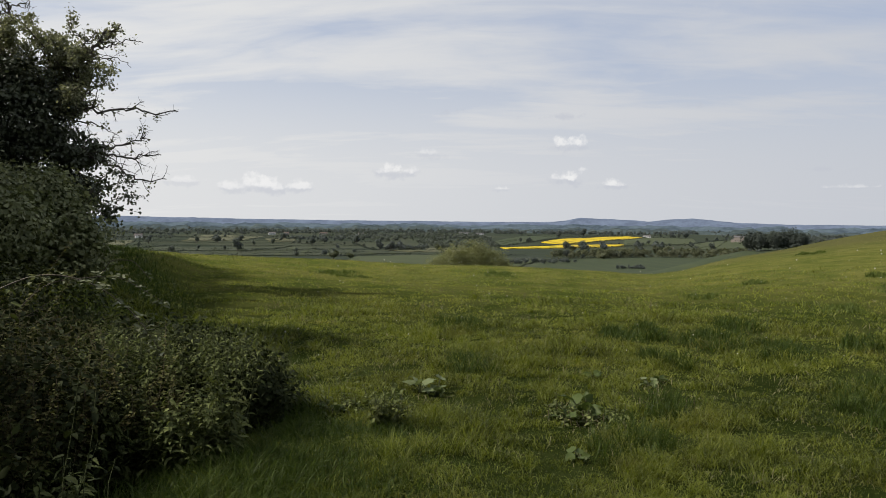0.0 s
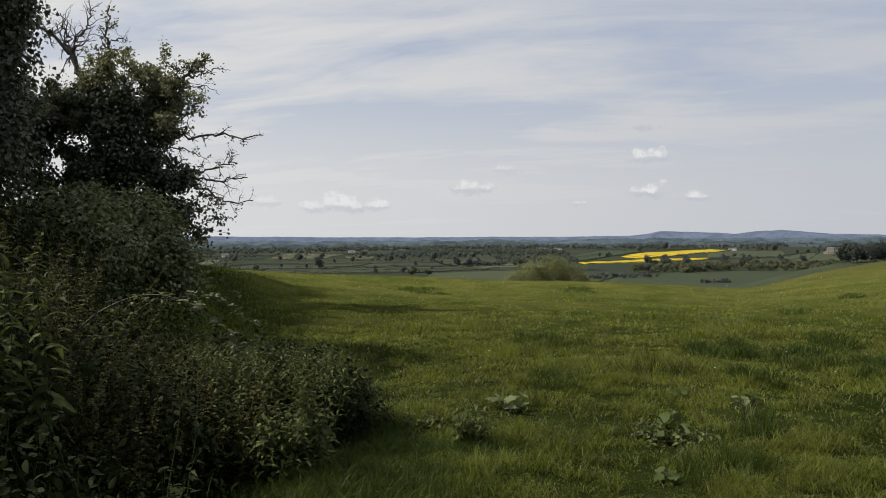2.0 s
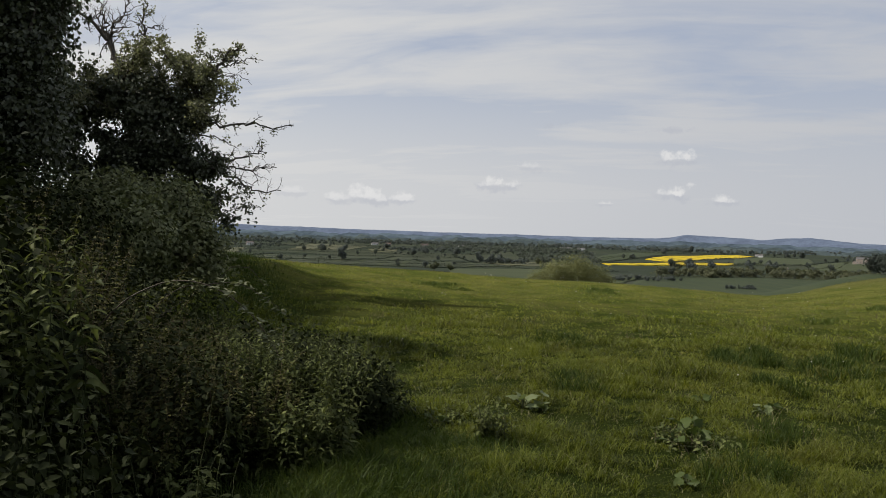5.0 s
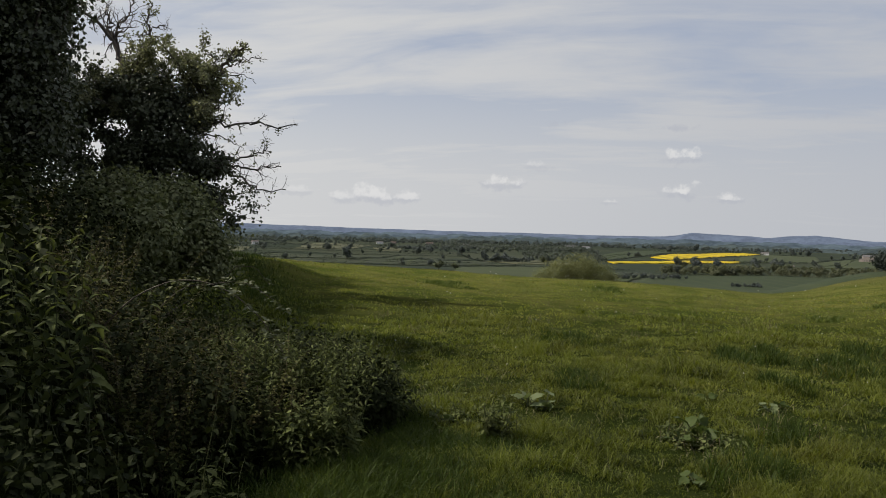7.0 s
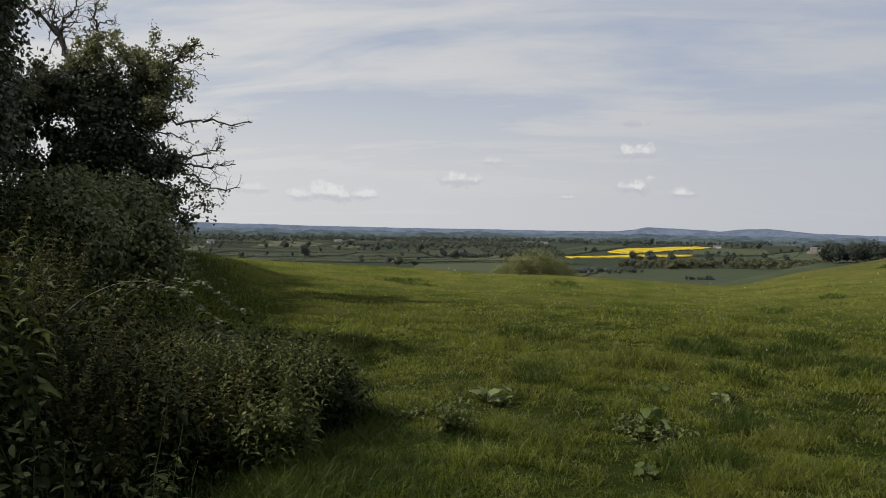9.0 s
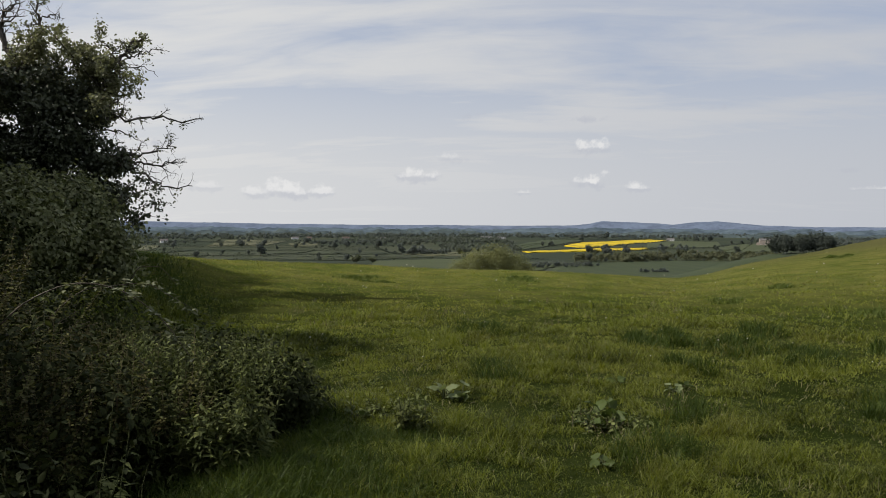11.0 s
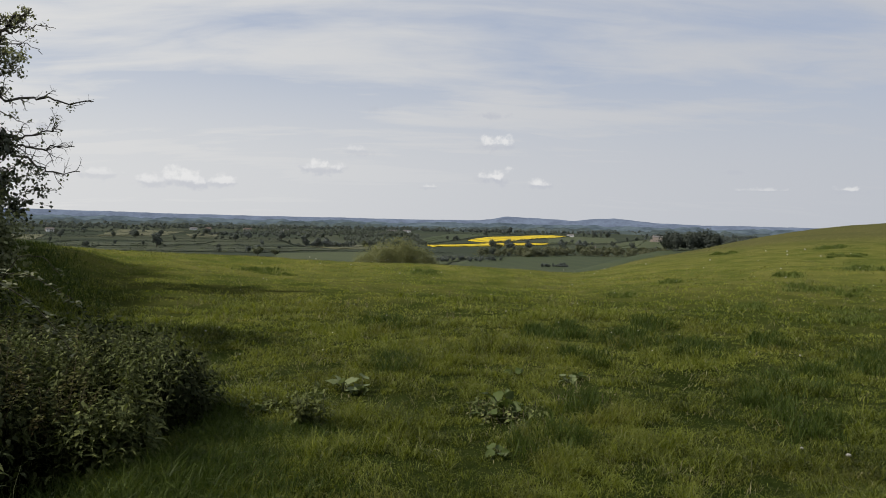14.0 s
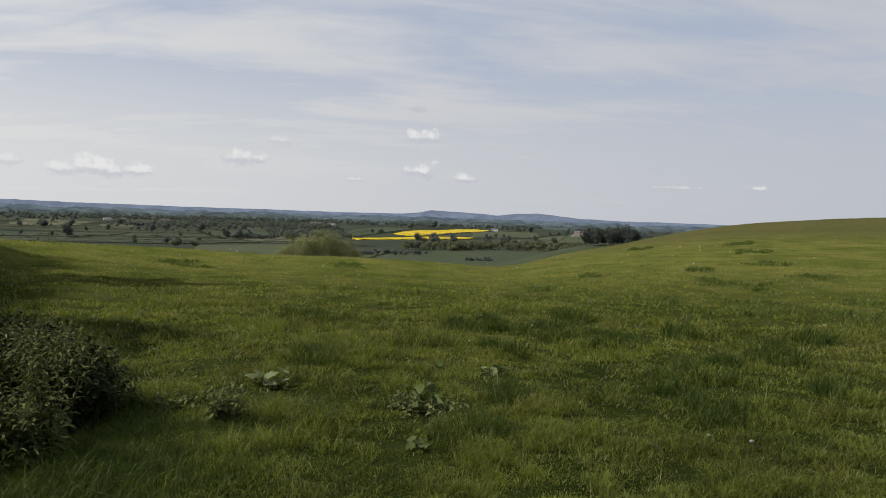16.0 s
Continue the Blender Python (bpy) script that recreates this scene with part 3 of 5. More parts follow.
# ---------------------------------------------------------------- trees, hedges and woods of the plain
def far_crown(width, height, count, lobes=7, lean=0.0):
    """A crown of leafy sprays round a few uneven boughs."""
    b = []
    for i in range(lobes):
        a = rng.uniform(0, 2 * np.pi)
        q = width * 0.28 * math.sqrt(rng.random())
        h = height * (0.42 + 0.36 * rng.random())
        s = width * rng.uniform(0.16, 0.27)
        b.append((q * math.cos(a), q * math.sin(a), h, s, s, s * rng.uniform(0.7, 1.0) * height / width * 1.1))
    b.append((0, 0, height * 0.58, width * 0.27, width * 0.27, height * 0.27))
    p, d = blob_points(b, count, 0.7)
    rot = frames(d * 0.8 + rng.normal(size=d.shape) * 0.35 + (0, 0, 0.45))
    size = rng.uniform(0.09, 0.17, count) * width * (2.0 if count < 100 else 1.2 if count < 200 else 0.85 if count < 400 else 0.55)
    return scatter(*SPRAY, p, rot, size)


def far_tree(name, width, height, material, count=300):
    trunk = [tube(wander((0, 0, -0.8), (0.05, 0, 1), height * 0.6, 5, 0.06), np.linspace(width * 0.045, width * 0.015, 6), 6)]
    for _ in range(5):
        trunk.append(tube(wander((0, 0, height * rng.uniform(0.22, 0.4)), rng.normal(size=3) * (1, 1, 0.2) + (0, 0, 0.9), height * 0.4, 4, 0.15), np.linspace(width * 0.02, width * 0.005, 5), 5))
    return (make_mesh(name + "_trunk", *joined(trunk), BARK), make_mesh(name + "_crown", *far_crown(width, height, count), material))


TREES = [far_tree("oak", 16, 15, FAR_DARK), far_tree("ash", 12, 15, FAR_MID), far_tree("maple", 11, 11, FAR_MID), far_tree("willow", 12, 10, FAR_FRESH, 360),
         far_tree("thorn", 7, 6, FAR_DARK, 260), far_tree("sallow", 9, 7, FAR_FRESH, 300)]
TREE_LABELS = ["broad dark green oak standing in the fields", "tall green ash tree in a hedge", "round green field maple in a hedge", "fresh yellow-green willow in the valley",
               "small dark hawthorn in a hedge", "low olive-green sallow bush"]


def plant(kind, x, y, scale=1.0):
    tr, cr = TREES[kind]
    ob = thing("tree", None, TREE_LABELS[kind], "tree", "trees of the plain", at=(x, y, on_land(x, y)))
    ob.rotation_euler = (0, 0, rng.uniform(0, 6.28))
    s = scale * rng.uniform(0.9, 1.1)
    ob.scale = (s, s, s * rng.uniform(0.9, 1.1))
    part("trunk", tr, ob)
    part("crown", cr, ob)
    return ob


def hedge(points, tall=2.6, wide=2.2, material=None, label="dark clipped field hedge", trees=0):
    """A hedgerow: leafy sprays heaped along a line on the land, with gaps and taller growth."""
    p = np.asarray(points, float)
    seg = np.linalg.norm(np.diff(p, axis=0), axis=1)
    s = np.concatenate([[0], np.cumsum(seg)])
    n = int(s[-1] * 3.3)
    t = rng.uniform(0, s[-1], n)
    x, y = np.interp(t, s, p[:, 0]), np.interp(t, s, p[:, 1])
    grow = tall * (0.8 + 0.45 * vnoise(t, t * 0, 14, 9) + 0.25 * vnoise(t, t * 0, 4, 10))
    a = rng.uniform(0, np.pi, n)
    off = np.cos(a) * wide * 0.6
    h = np.sin(a) * np.maximum(grow, 0.5) * rng.uniform(0.75, 1.0, n)
    gx, gy = np.interp(t + 1, s, p[:, 0]) - x, np.interp(t + 1, s, p[:, 1]) - y
    g = np.maximum(np.hypot(gx, gy), 1e-6)
    x, y = x - gy / g * off, y + gx / g * off
    pos = np.column_stack([x, y, ground_z(x, y) + h])
    rot = frames(np.column_stack([np.cos(a) * 0.5, rng.normal(size=n) * 0.6, np.sin(a) + 0.2]))
    v, f = scatter(*SPRAY, pos, rot, rng.uniform(0.7, 1.5, n))
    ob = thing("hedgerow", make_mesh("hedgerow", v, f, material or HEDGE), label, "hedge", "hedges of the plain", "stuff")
    for _ in range(trees):
        q = rng.uniform(0, s[-1])
        plant(int(rng.choice([0, 1, 2, 4, 4])), float(np.interp(q, s, p[:, 0])), float(np.interp(q, s, p[:, 1])), rng.uniform(0.5, 0.95))
    return ob


def wood(name, corners, count, tall, material, label, fine=34):
    """A wood seen over its edge: many crowns close together."""
    c = np.asarray(corners, float)
    lo, hi = c.min(0), c.max(0)
    out = []
    while len(out) < count:
        q = rng.uniform(lo, hi)
        inside = False
        for k in range(len(c)):
            a, b = c[k], c[k - 1]
            if (a[1] > q[1]) != (b[1] > q[1]) and q[0] < (b[0] - a[0]) * (q[1] - a[1]) / (b[1] - a[1]) + a[0]:
                inside = not inside
        if inside:
            out.append(q)
    pieces = []
    for q in out:
        w = tall * rng.uniform(0.6, 1.0)
        v, f = far_crown(w, tall * rng.uniform(0.75, 1.15), fine, 4)
        pieces.append((v + (q[0], q[1], on_land(q[0], q[1]) - tall * 0.12), f))
    v, f = joined(pieces)
    return thing(name, make_mesh(name, v, f, material), label, "woodland", kind="stuff")


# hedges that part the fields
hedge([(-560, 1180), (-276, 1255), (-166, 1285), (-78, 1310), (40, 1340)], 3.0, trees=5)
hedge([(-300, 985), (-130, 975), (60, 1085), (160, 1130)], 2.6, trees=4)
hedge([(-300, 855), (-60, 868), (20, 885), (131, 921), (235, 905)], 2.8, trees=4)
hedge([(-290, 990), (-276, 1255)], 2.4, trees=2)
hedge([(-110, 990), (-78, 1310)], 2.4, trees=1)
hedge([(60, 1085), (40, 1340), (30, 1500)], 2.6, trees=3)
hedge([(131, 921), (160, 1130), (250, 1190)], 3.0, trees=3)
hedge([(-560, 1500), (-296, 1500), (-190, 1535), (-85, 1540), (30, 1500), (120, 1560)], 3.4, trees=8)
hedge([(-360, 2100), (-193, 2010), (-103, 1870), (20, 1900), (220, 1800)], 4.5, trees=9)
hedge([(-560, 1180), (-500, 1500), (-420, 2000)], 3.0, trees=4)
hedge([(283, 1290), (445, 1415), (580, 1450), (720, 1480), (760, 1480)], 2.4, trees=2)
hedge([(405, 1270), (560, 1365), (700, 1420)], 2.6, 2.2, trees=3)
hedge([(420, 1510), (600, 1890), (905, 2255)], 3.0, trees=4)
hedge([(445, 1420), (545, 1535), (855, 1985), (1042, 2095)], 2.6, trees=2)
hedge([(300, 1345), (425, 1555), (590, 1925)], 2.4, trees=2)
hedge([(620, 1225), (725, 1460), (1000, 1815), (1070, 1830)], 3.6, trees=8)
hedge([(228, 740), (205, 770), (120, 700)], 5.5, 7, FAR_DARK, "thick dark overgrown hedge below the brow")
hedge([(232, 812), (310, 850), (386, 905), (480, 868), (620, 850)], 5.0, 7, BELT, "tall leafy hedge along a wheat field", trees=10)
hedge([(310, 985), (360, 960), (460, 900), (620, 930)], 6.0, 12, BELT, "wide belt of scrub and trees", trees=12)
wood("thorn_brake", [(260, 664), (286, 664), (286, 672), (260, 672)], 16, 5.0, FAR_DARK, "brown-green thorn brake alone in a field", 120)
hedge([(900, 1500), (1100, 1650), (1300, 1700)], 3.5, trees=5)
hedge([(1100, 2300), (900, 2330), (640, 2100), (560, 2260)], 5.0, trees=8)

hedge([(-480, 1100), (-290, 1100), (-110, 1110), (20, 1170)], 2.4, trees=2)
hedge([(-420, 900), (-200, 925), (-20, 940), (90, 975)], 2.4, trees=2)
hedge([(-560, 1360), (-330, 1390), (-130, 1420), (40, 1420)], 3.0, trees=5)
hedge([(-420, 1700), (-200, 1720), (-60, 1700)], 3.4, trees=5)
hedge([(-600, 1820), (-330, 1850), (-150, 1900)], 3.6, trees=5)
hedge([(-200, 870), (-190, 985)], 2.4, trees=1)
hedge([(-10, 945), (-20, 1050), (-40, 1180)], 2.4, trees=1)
# single trees that can be told apart
for k, x, y, s in [(0, -125, 965, 1.15), (4, -14, 862, 1.5), (0, 60, 1078, 1.1), (0, 78, 1085, 1.0), (0, 92, 1100, 1.0), (5, -4, 800, 1.3), (5, 14, 810, 1.2), (0, 37, 1463, 1.1),
                   (0, -46, 1394, 1.0), (0, -25, 1480, 1.1), (1, -112, 1334, 0.9), (3, 147, 1076, 1.3), (3, 329, 1017, 1.4), (1, 318, 1008, 1.2), (0, 352, 1030, 1.1), (0, 392, 1060, 1.1),
                   (0, 522, 1244, 1.1), (0, 528, 1180, 1.0), (2, 480, 1150, 1.1), (0, 560, 1230, 1.0), (1, 367, 1471, 0.9), (1, 385, 1477, 0.9), (0, 618, 2030, 1.3), (0, 779, 2290, 1.5), (0, 790, 2320, 1.5),
                   (0, 921, 1955, 1.2), (0, 1003, 2040, 1.4), (1, 975, 2030, 1.2), (3, 440, 980, 1.2), (3, 470, 1010, 1.2), (2, 500, 985, 1.1), (1, 600, 1130, 1.1), (2, 640, 1120, 1.0),
                   (0, -320, 1330, 1.0), (1, -250, 1380, 0.9), (0, -180, 1420, 0.9), (4, -200, 1120, 1.2), (4, 0, 1180, 1.3), (2, -390, 1280, 1.1), (0, -440, 1250, 1.2)]:
    plant(k, x, y, s)
# the dark clump beside the brow of the near hill
wood("woodland", [(261, 447), (272, 438), (286, 429), (294, 434), (280, 446), (266, 454)], 40, 14.5, HEDGE, "dense dark clump of trees beside the hill", 560)
hedge([(258, 450), (264, 444), (272, 438), (284, 430), (294, 424)], 7.0, 7, HEDGE, "dark undergrowth at the foot of a clump")
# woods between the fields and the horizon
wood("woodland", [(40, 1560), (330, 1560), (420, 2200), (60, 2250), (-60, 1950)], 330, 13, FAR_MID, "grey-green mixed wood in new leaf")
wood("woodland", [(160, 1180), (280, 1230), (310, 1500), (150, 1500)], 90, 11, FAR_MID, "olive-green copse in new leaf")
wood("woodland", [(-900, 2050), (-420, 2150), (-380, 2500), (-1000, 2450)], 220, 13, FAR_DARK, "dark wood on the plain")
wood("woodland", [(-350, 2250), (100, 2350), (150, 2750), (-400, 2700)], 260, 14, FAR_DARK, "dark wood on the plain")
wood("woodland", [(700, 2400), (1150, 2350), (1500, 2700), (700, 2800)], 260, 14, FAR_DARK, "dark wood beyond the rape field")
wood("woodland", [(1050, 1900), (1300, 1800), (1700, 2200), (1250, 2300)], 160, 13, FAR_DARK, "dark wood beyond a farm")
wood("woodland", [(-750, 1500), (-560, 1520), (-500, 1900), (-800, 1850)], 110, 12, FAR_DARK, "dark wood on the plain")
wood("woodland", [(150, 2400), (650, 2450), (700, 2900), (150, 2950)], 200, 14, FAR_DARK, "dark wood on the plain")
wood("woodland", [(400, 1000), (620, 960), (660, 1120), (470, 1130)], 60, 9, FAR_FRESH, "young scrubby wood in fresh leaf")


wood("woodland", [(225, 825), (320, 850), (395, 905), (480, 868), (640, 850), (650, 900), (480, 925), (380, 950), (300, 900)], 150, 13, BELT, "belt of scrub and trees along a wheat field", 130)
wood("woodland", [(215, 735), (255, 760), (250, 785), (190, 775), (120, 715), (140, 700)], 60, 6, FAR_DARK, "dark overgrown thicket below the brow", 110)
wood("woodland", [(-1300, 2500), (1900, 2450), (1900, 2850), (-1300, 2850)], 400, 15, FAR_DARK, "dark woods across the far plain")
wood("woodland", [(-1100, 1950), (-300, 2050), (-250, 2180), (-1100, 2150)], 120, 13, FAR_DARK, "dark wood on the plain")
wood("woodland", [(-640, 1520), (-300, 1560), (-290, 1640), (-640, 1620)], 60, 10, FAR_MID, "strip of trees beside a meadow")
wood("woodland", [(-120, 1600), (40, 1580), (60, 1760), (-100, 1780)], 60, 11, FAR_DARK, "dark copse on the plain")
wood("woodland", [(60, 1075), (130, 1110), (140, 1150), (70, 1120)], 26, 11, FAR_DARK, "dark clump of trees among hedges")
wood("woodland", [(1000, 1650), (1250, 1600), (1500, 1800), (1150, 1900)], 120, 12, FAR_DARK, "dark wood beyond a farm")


# ---------------------------------------------------------------- the distance
def ridge(bearings, heights, dist, deep, material, label, seed, rough=1.0):
    """A long low hill with a wooded, uneven crest, built as a solid swell."""
    a = np.arange(-50, 75, 0.16)
    h = np.interp(a, bearings, heights)
    h[1:-1] = (h[:-2] + 2 * h[1:-1] + h[2:]) / 4
    h = h + rough * dist * (0.00055 * vnoise(a, a * 0, 1.7, seed) + 0.0004 * vnoise(a, a * 0, 0.5, seed + 1) + 0.0003 * vnoise(a, a * 0, 0.2, seed + 2))
    s = np.linspace(-1, 1, 13)
    prof = (1 - s * s) ** 1.5
    r = dist + deep * s
    ra = np.radians(a)
    base = PLAIN - 6
    z = base + (h[None] - base) * prof[:, None]
    v = np.stack([r[:, None] * np.sin(ra), r[:, None] * np.cos(ra), z], -1).reshape(-1, 3)
    m = len(a)
    i, j = np.meshgrid(np.arange(len(s) - 1), np.arange(m - 1), indexing="ij")
    f = np.stack([i * m + j, i * m + j + 1, (i + 1) * m + j + 1, (i + 1) * m + j], -1).reshape(-1, 4)
    return thing("backdrop", make_mesh("backdrop", v, f, material, True), label, "hills", kind="structure")


def lift(el, dist):
    return [EYE + dist * math.tan(radians(e)) for e in el]


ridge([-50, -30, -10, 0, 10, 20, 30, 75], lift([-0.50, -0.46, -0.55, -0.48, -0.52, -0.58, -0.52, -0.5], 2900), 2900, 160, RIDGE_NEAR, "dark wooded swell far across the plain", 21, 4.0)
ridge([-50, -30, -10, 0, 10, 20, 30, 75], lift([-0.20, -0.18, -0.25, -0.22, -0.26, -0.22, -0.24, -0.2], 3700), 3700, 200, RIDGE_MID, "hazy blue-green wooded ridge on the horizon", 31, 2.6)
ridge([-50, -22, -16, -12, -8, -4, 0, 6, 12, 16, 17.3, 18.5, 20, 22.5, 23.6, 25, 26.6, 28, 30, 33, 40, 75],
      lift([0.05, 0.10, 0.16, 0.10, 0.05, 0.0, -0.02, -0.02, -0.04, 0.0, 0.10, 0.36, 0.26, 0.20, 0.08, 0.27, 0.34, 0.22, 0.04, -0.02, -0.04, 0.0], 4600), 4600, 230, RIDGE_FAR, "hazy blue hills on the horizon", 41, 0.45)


# ---------------------------------------------------------------- buildings of the plain
def block(sx, sy, sz, at=(0, 0, 0)):
    bm = bmesh.new()
    bmesh.ops.create_cube(bm, size=1.0, matrix=Matrix.LocRotScale(at, None, (sx, sy, sz)))
    return bm


def bm_mesh(name, bm, material):
    me = bpy.data.meshes.new(name)
    bm.to_mesh(me)
    bm.free()
    me.materials.append(material)
    return me


def house(x, y, turn, long, deep, eaves, pitch, wall, roof, label, chimneys=1, windows=4):
    """A gabled house: walls, two roof slopes, chimney stacks, panes set in the wall."""
    ob = thing("house", None, label, "house", at=(x, y, on_land(x, y)))
    ob.rotation_euler = (0, 0, radians(turn))
    bm = bmesh.new()
    lo = [bm.verts.new((a * long / 2, b * deep / 2, -1.0)) for a, b in ((-1, -1), (1, -1), (1, 1), (-1, 1))]
    hi = [bm.verts.new((a * long / 2, b * deep / 2, eaves)) for a, b in ((-1, -1), (1, -1), (1, 1), (-1, 1))]
    g = [bm.verts.new((a * long / 2, 0, eaves + pitch)) for a in (-1, 1)]
    for k in range(4):
        bm.faces.new((lo[k], lo[(k + 1) % 4], hi[(k + 1) % 4], hi[k]))
    bm.faces.new((hi[0], hi[3], g[0]))
    bm.faces.new((hi[1], g[1], hi[2]))
    part("wall", bm_mesh("wall", bm, wall), ob)
    for sgn in (-1, 1):
        run = math.hypot(deep / 2 + 0.4, pitch)
        bm = block(long + 0.6, run, 0.18)
        bmesh.ops.transform(bm, matrix=Matrix.Translation((0, sgn * (deep / 4 + 0.1), eaves + pitch / 2 + 0.05)) @ Matrix.Rotation(-sgn * math.atan2(pitch, deep / 2), 4, "X"), verts=bm.verts)
        slope = part("roof_slope", bm_mesh("roof_slope", bm, roof), ob)
    for k in range(chimneys):
        part("chimney", bm_mesh("chimney", block(0.9, 0.6, 1.8, ((k - 0.5) * (long - 1.4) if chimneys > 1 else long * 0.4, 0, eaves + pitch + 0.5)), BRICK), slope)
    for k in range(windows):
        for row in range(2 if eaves > 4 else 1):
            px = (k + 0.5) / windows * long - long / 2
            win = part("window", bm_mesh("window", block(1.35, 0.10, 1.55, (px, -deep / 2 - 0.02, 1.5 + row * 2.6)), RENDER), ob)
            part("pane", bm_mesh("pane", block(1.1, 0.06, 1.3, (px, -deep / 2 - 0.06, 1.5 + row * 2.6)), PANE), win)
    return ob


house(65, 2080, 8, 16, 9, 5.2, 3.2, RENDER, SLATE, "white rendered farmhouse with a dark slate roof", 2)
house(862, 1990, -28, 20, 9, 4.6, 3.4, RENDER, SLATE, "white rendered house beside the rape field", 1)
house(530, 1130, -30, 9, 6, 3.6, 2.4, RENDER, SLATE, "small white house among trees", 1, 3)
house(930, 1620, -25, 26, 14, 12.0, 3.5, BRICK, SLATE, "tall old pale brick farmhouse on a rise", 2, 5)
house(905, 1608, 60, 14, 8, 5.5, 3.0, BRICK, SLATE, "brick barn beside a farmhouse", 0, 2)
house(-40, 2200, 12, 22, 9, 4.5, 3.0, BRICK, TILE, "brick farm range among trees", 1)
house(-430, 1700, 20, 14, 8, 4.8, 3.2, RENDER, SLATE, "pale cottage among trees", 1, 3)
house(-445, 1760, -10, 18, 9, 4.8, 3.2, BRICK, TILE, "brick cottage among trees", 1, 3)
house(-190, 2230, 10, 20, 9, 4.6, 3.0, RENDER, SLATE, "pale house in a distant village", 1)
house(-150, 2240, -5, 16, 9, 4.6, 3.0, BRICK, TILE, "brick house in a distant village", 1)
house(395, 2300, -12, 34, 16, 6.0, 2.0, RENDER, SLATE, "long white farm shed in a distant village", 0, 6)
house(445, 2310, -12, 24, 14, 5.0, 2.0, RENDER, SLATE, "white farm shed in a distant village", 0, 4)
house(1480, 2330, -32, 26, 14, 11.0, 2.0, RENDER, SLATE, "large white works building far off", 0, 8)
house(1525, 2310, -32, 14, 10, 7.0, 2.0, RENDER, SLATE, "white works building far off", 0, 4)


# ---------------------------------------------------------------- shrub beyond the brow
def leafy_bush(name, x, y, blobs, count, leaf, size, material, label, category="bush", stems=9, stem_mat=None, stem_r=0.02, droop=0.2, up=0.35, shell=0.5, out=0.8):
    """A bush: stems from the root into the crown, and single leaves in its outer shell. Blobs are given from the root."""
    z = on_land(x, y)
    ob = thing(name, None, label, category, at=(x, y, z))
    b = np.asarray(blobs, float)
    pieces = []
    for _ in range(stems):
        k = rng.integers(len(b))
        goal = b[k, :3] + rng.normal(size=3) * b[k, 3:] * 0.35
        line = smooth_line([(rng.normal() * 0.15, rng.normal() * 0.15, -0.1), goal * (0.4, 0.4, 0.5) + rng.normal(size=3) * 0.06, goal], 8)
        pieces.append(tube(line, np.linspace(stem_r, stem_r * 0.3, 8), 5))
        twigs(line, stem_r * 0.7, 4, float(b[k, 3]) * 0.9, 1, 0.8, 0.2, pieces)
    part("stemwork", make_mesh("stemwork", *joined(pieces), stem_mat or BARK), ob, kind="stuff")
    p, d = blob_points(b, count // 9, shell)
    p, d = np.repeat(p, 9, 0), np.repeat(d, 9, 0)
    p = p + rng.normal(size=p.shape) * min(size[1] * 1.15, 0.22)
    keep = p[:, 2] > 0.02
    p, d = p[keep], d[keep]
    normal = d * out + rng.normal(size=d.shape) * 0.55 + np.array([0, 0, up])
    along = d + rng.normal(size=d.shape) * 0.7 + np.array([0, 0, -droop])
    v, f = scatter(*leaf, p, frames(normal, along), rng.uniform(size[0], size[1], len(p)))
    part("foliage", make_mesh("foliage", v, f, material), ob, kind="stuff")
    return ob


leafy_bush("sallow_bush", 9.1, 50.0, [(-1.2, 0, 1.5, 1.2, 1.0, 1.1), (0.3, 0, 1.8, 1.2, 1.0, 1.2), (1.6, 0, 1.4, 1.0, 0.9, 1.0), (-2.4, 0, 1.0, 0.8, 0.8, 0.8), (2.5, 0, 0.9, 0.6, 0.7, 0.7)], 24000, DIAMOND, (0.05, 0.09), SPRING,
           "olive-green sallow bush just below the brow", stems=46, stem_r=0.02)


# ---------------------------------------------------------------- the old hedge
def leaf_sprays(tips, share, each, spread, size):
    """Small clusters of leaves at a share of the twig tips."""
    tips = np.asarray(tips)
    tips = tips[rng.random(len(tips)) < share]
    p = np.repeat(tips, each, 0) + rng.normal(size=(len(tips) * each, 3)) * spread
    return scatter(*DIAMOND, p, frames(rng.normal(size=p.shape) + (0, 0, 0.6)), rng.uniform(*size, len(p)))


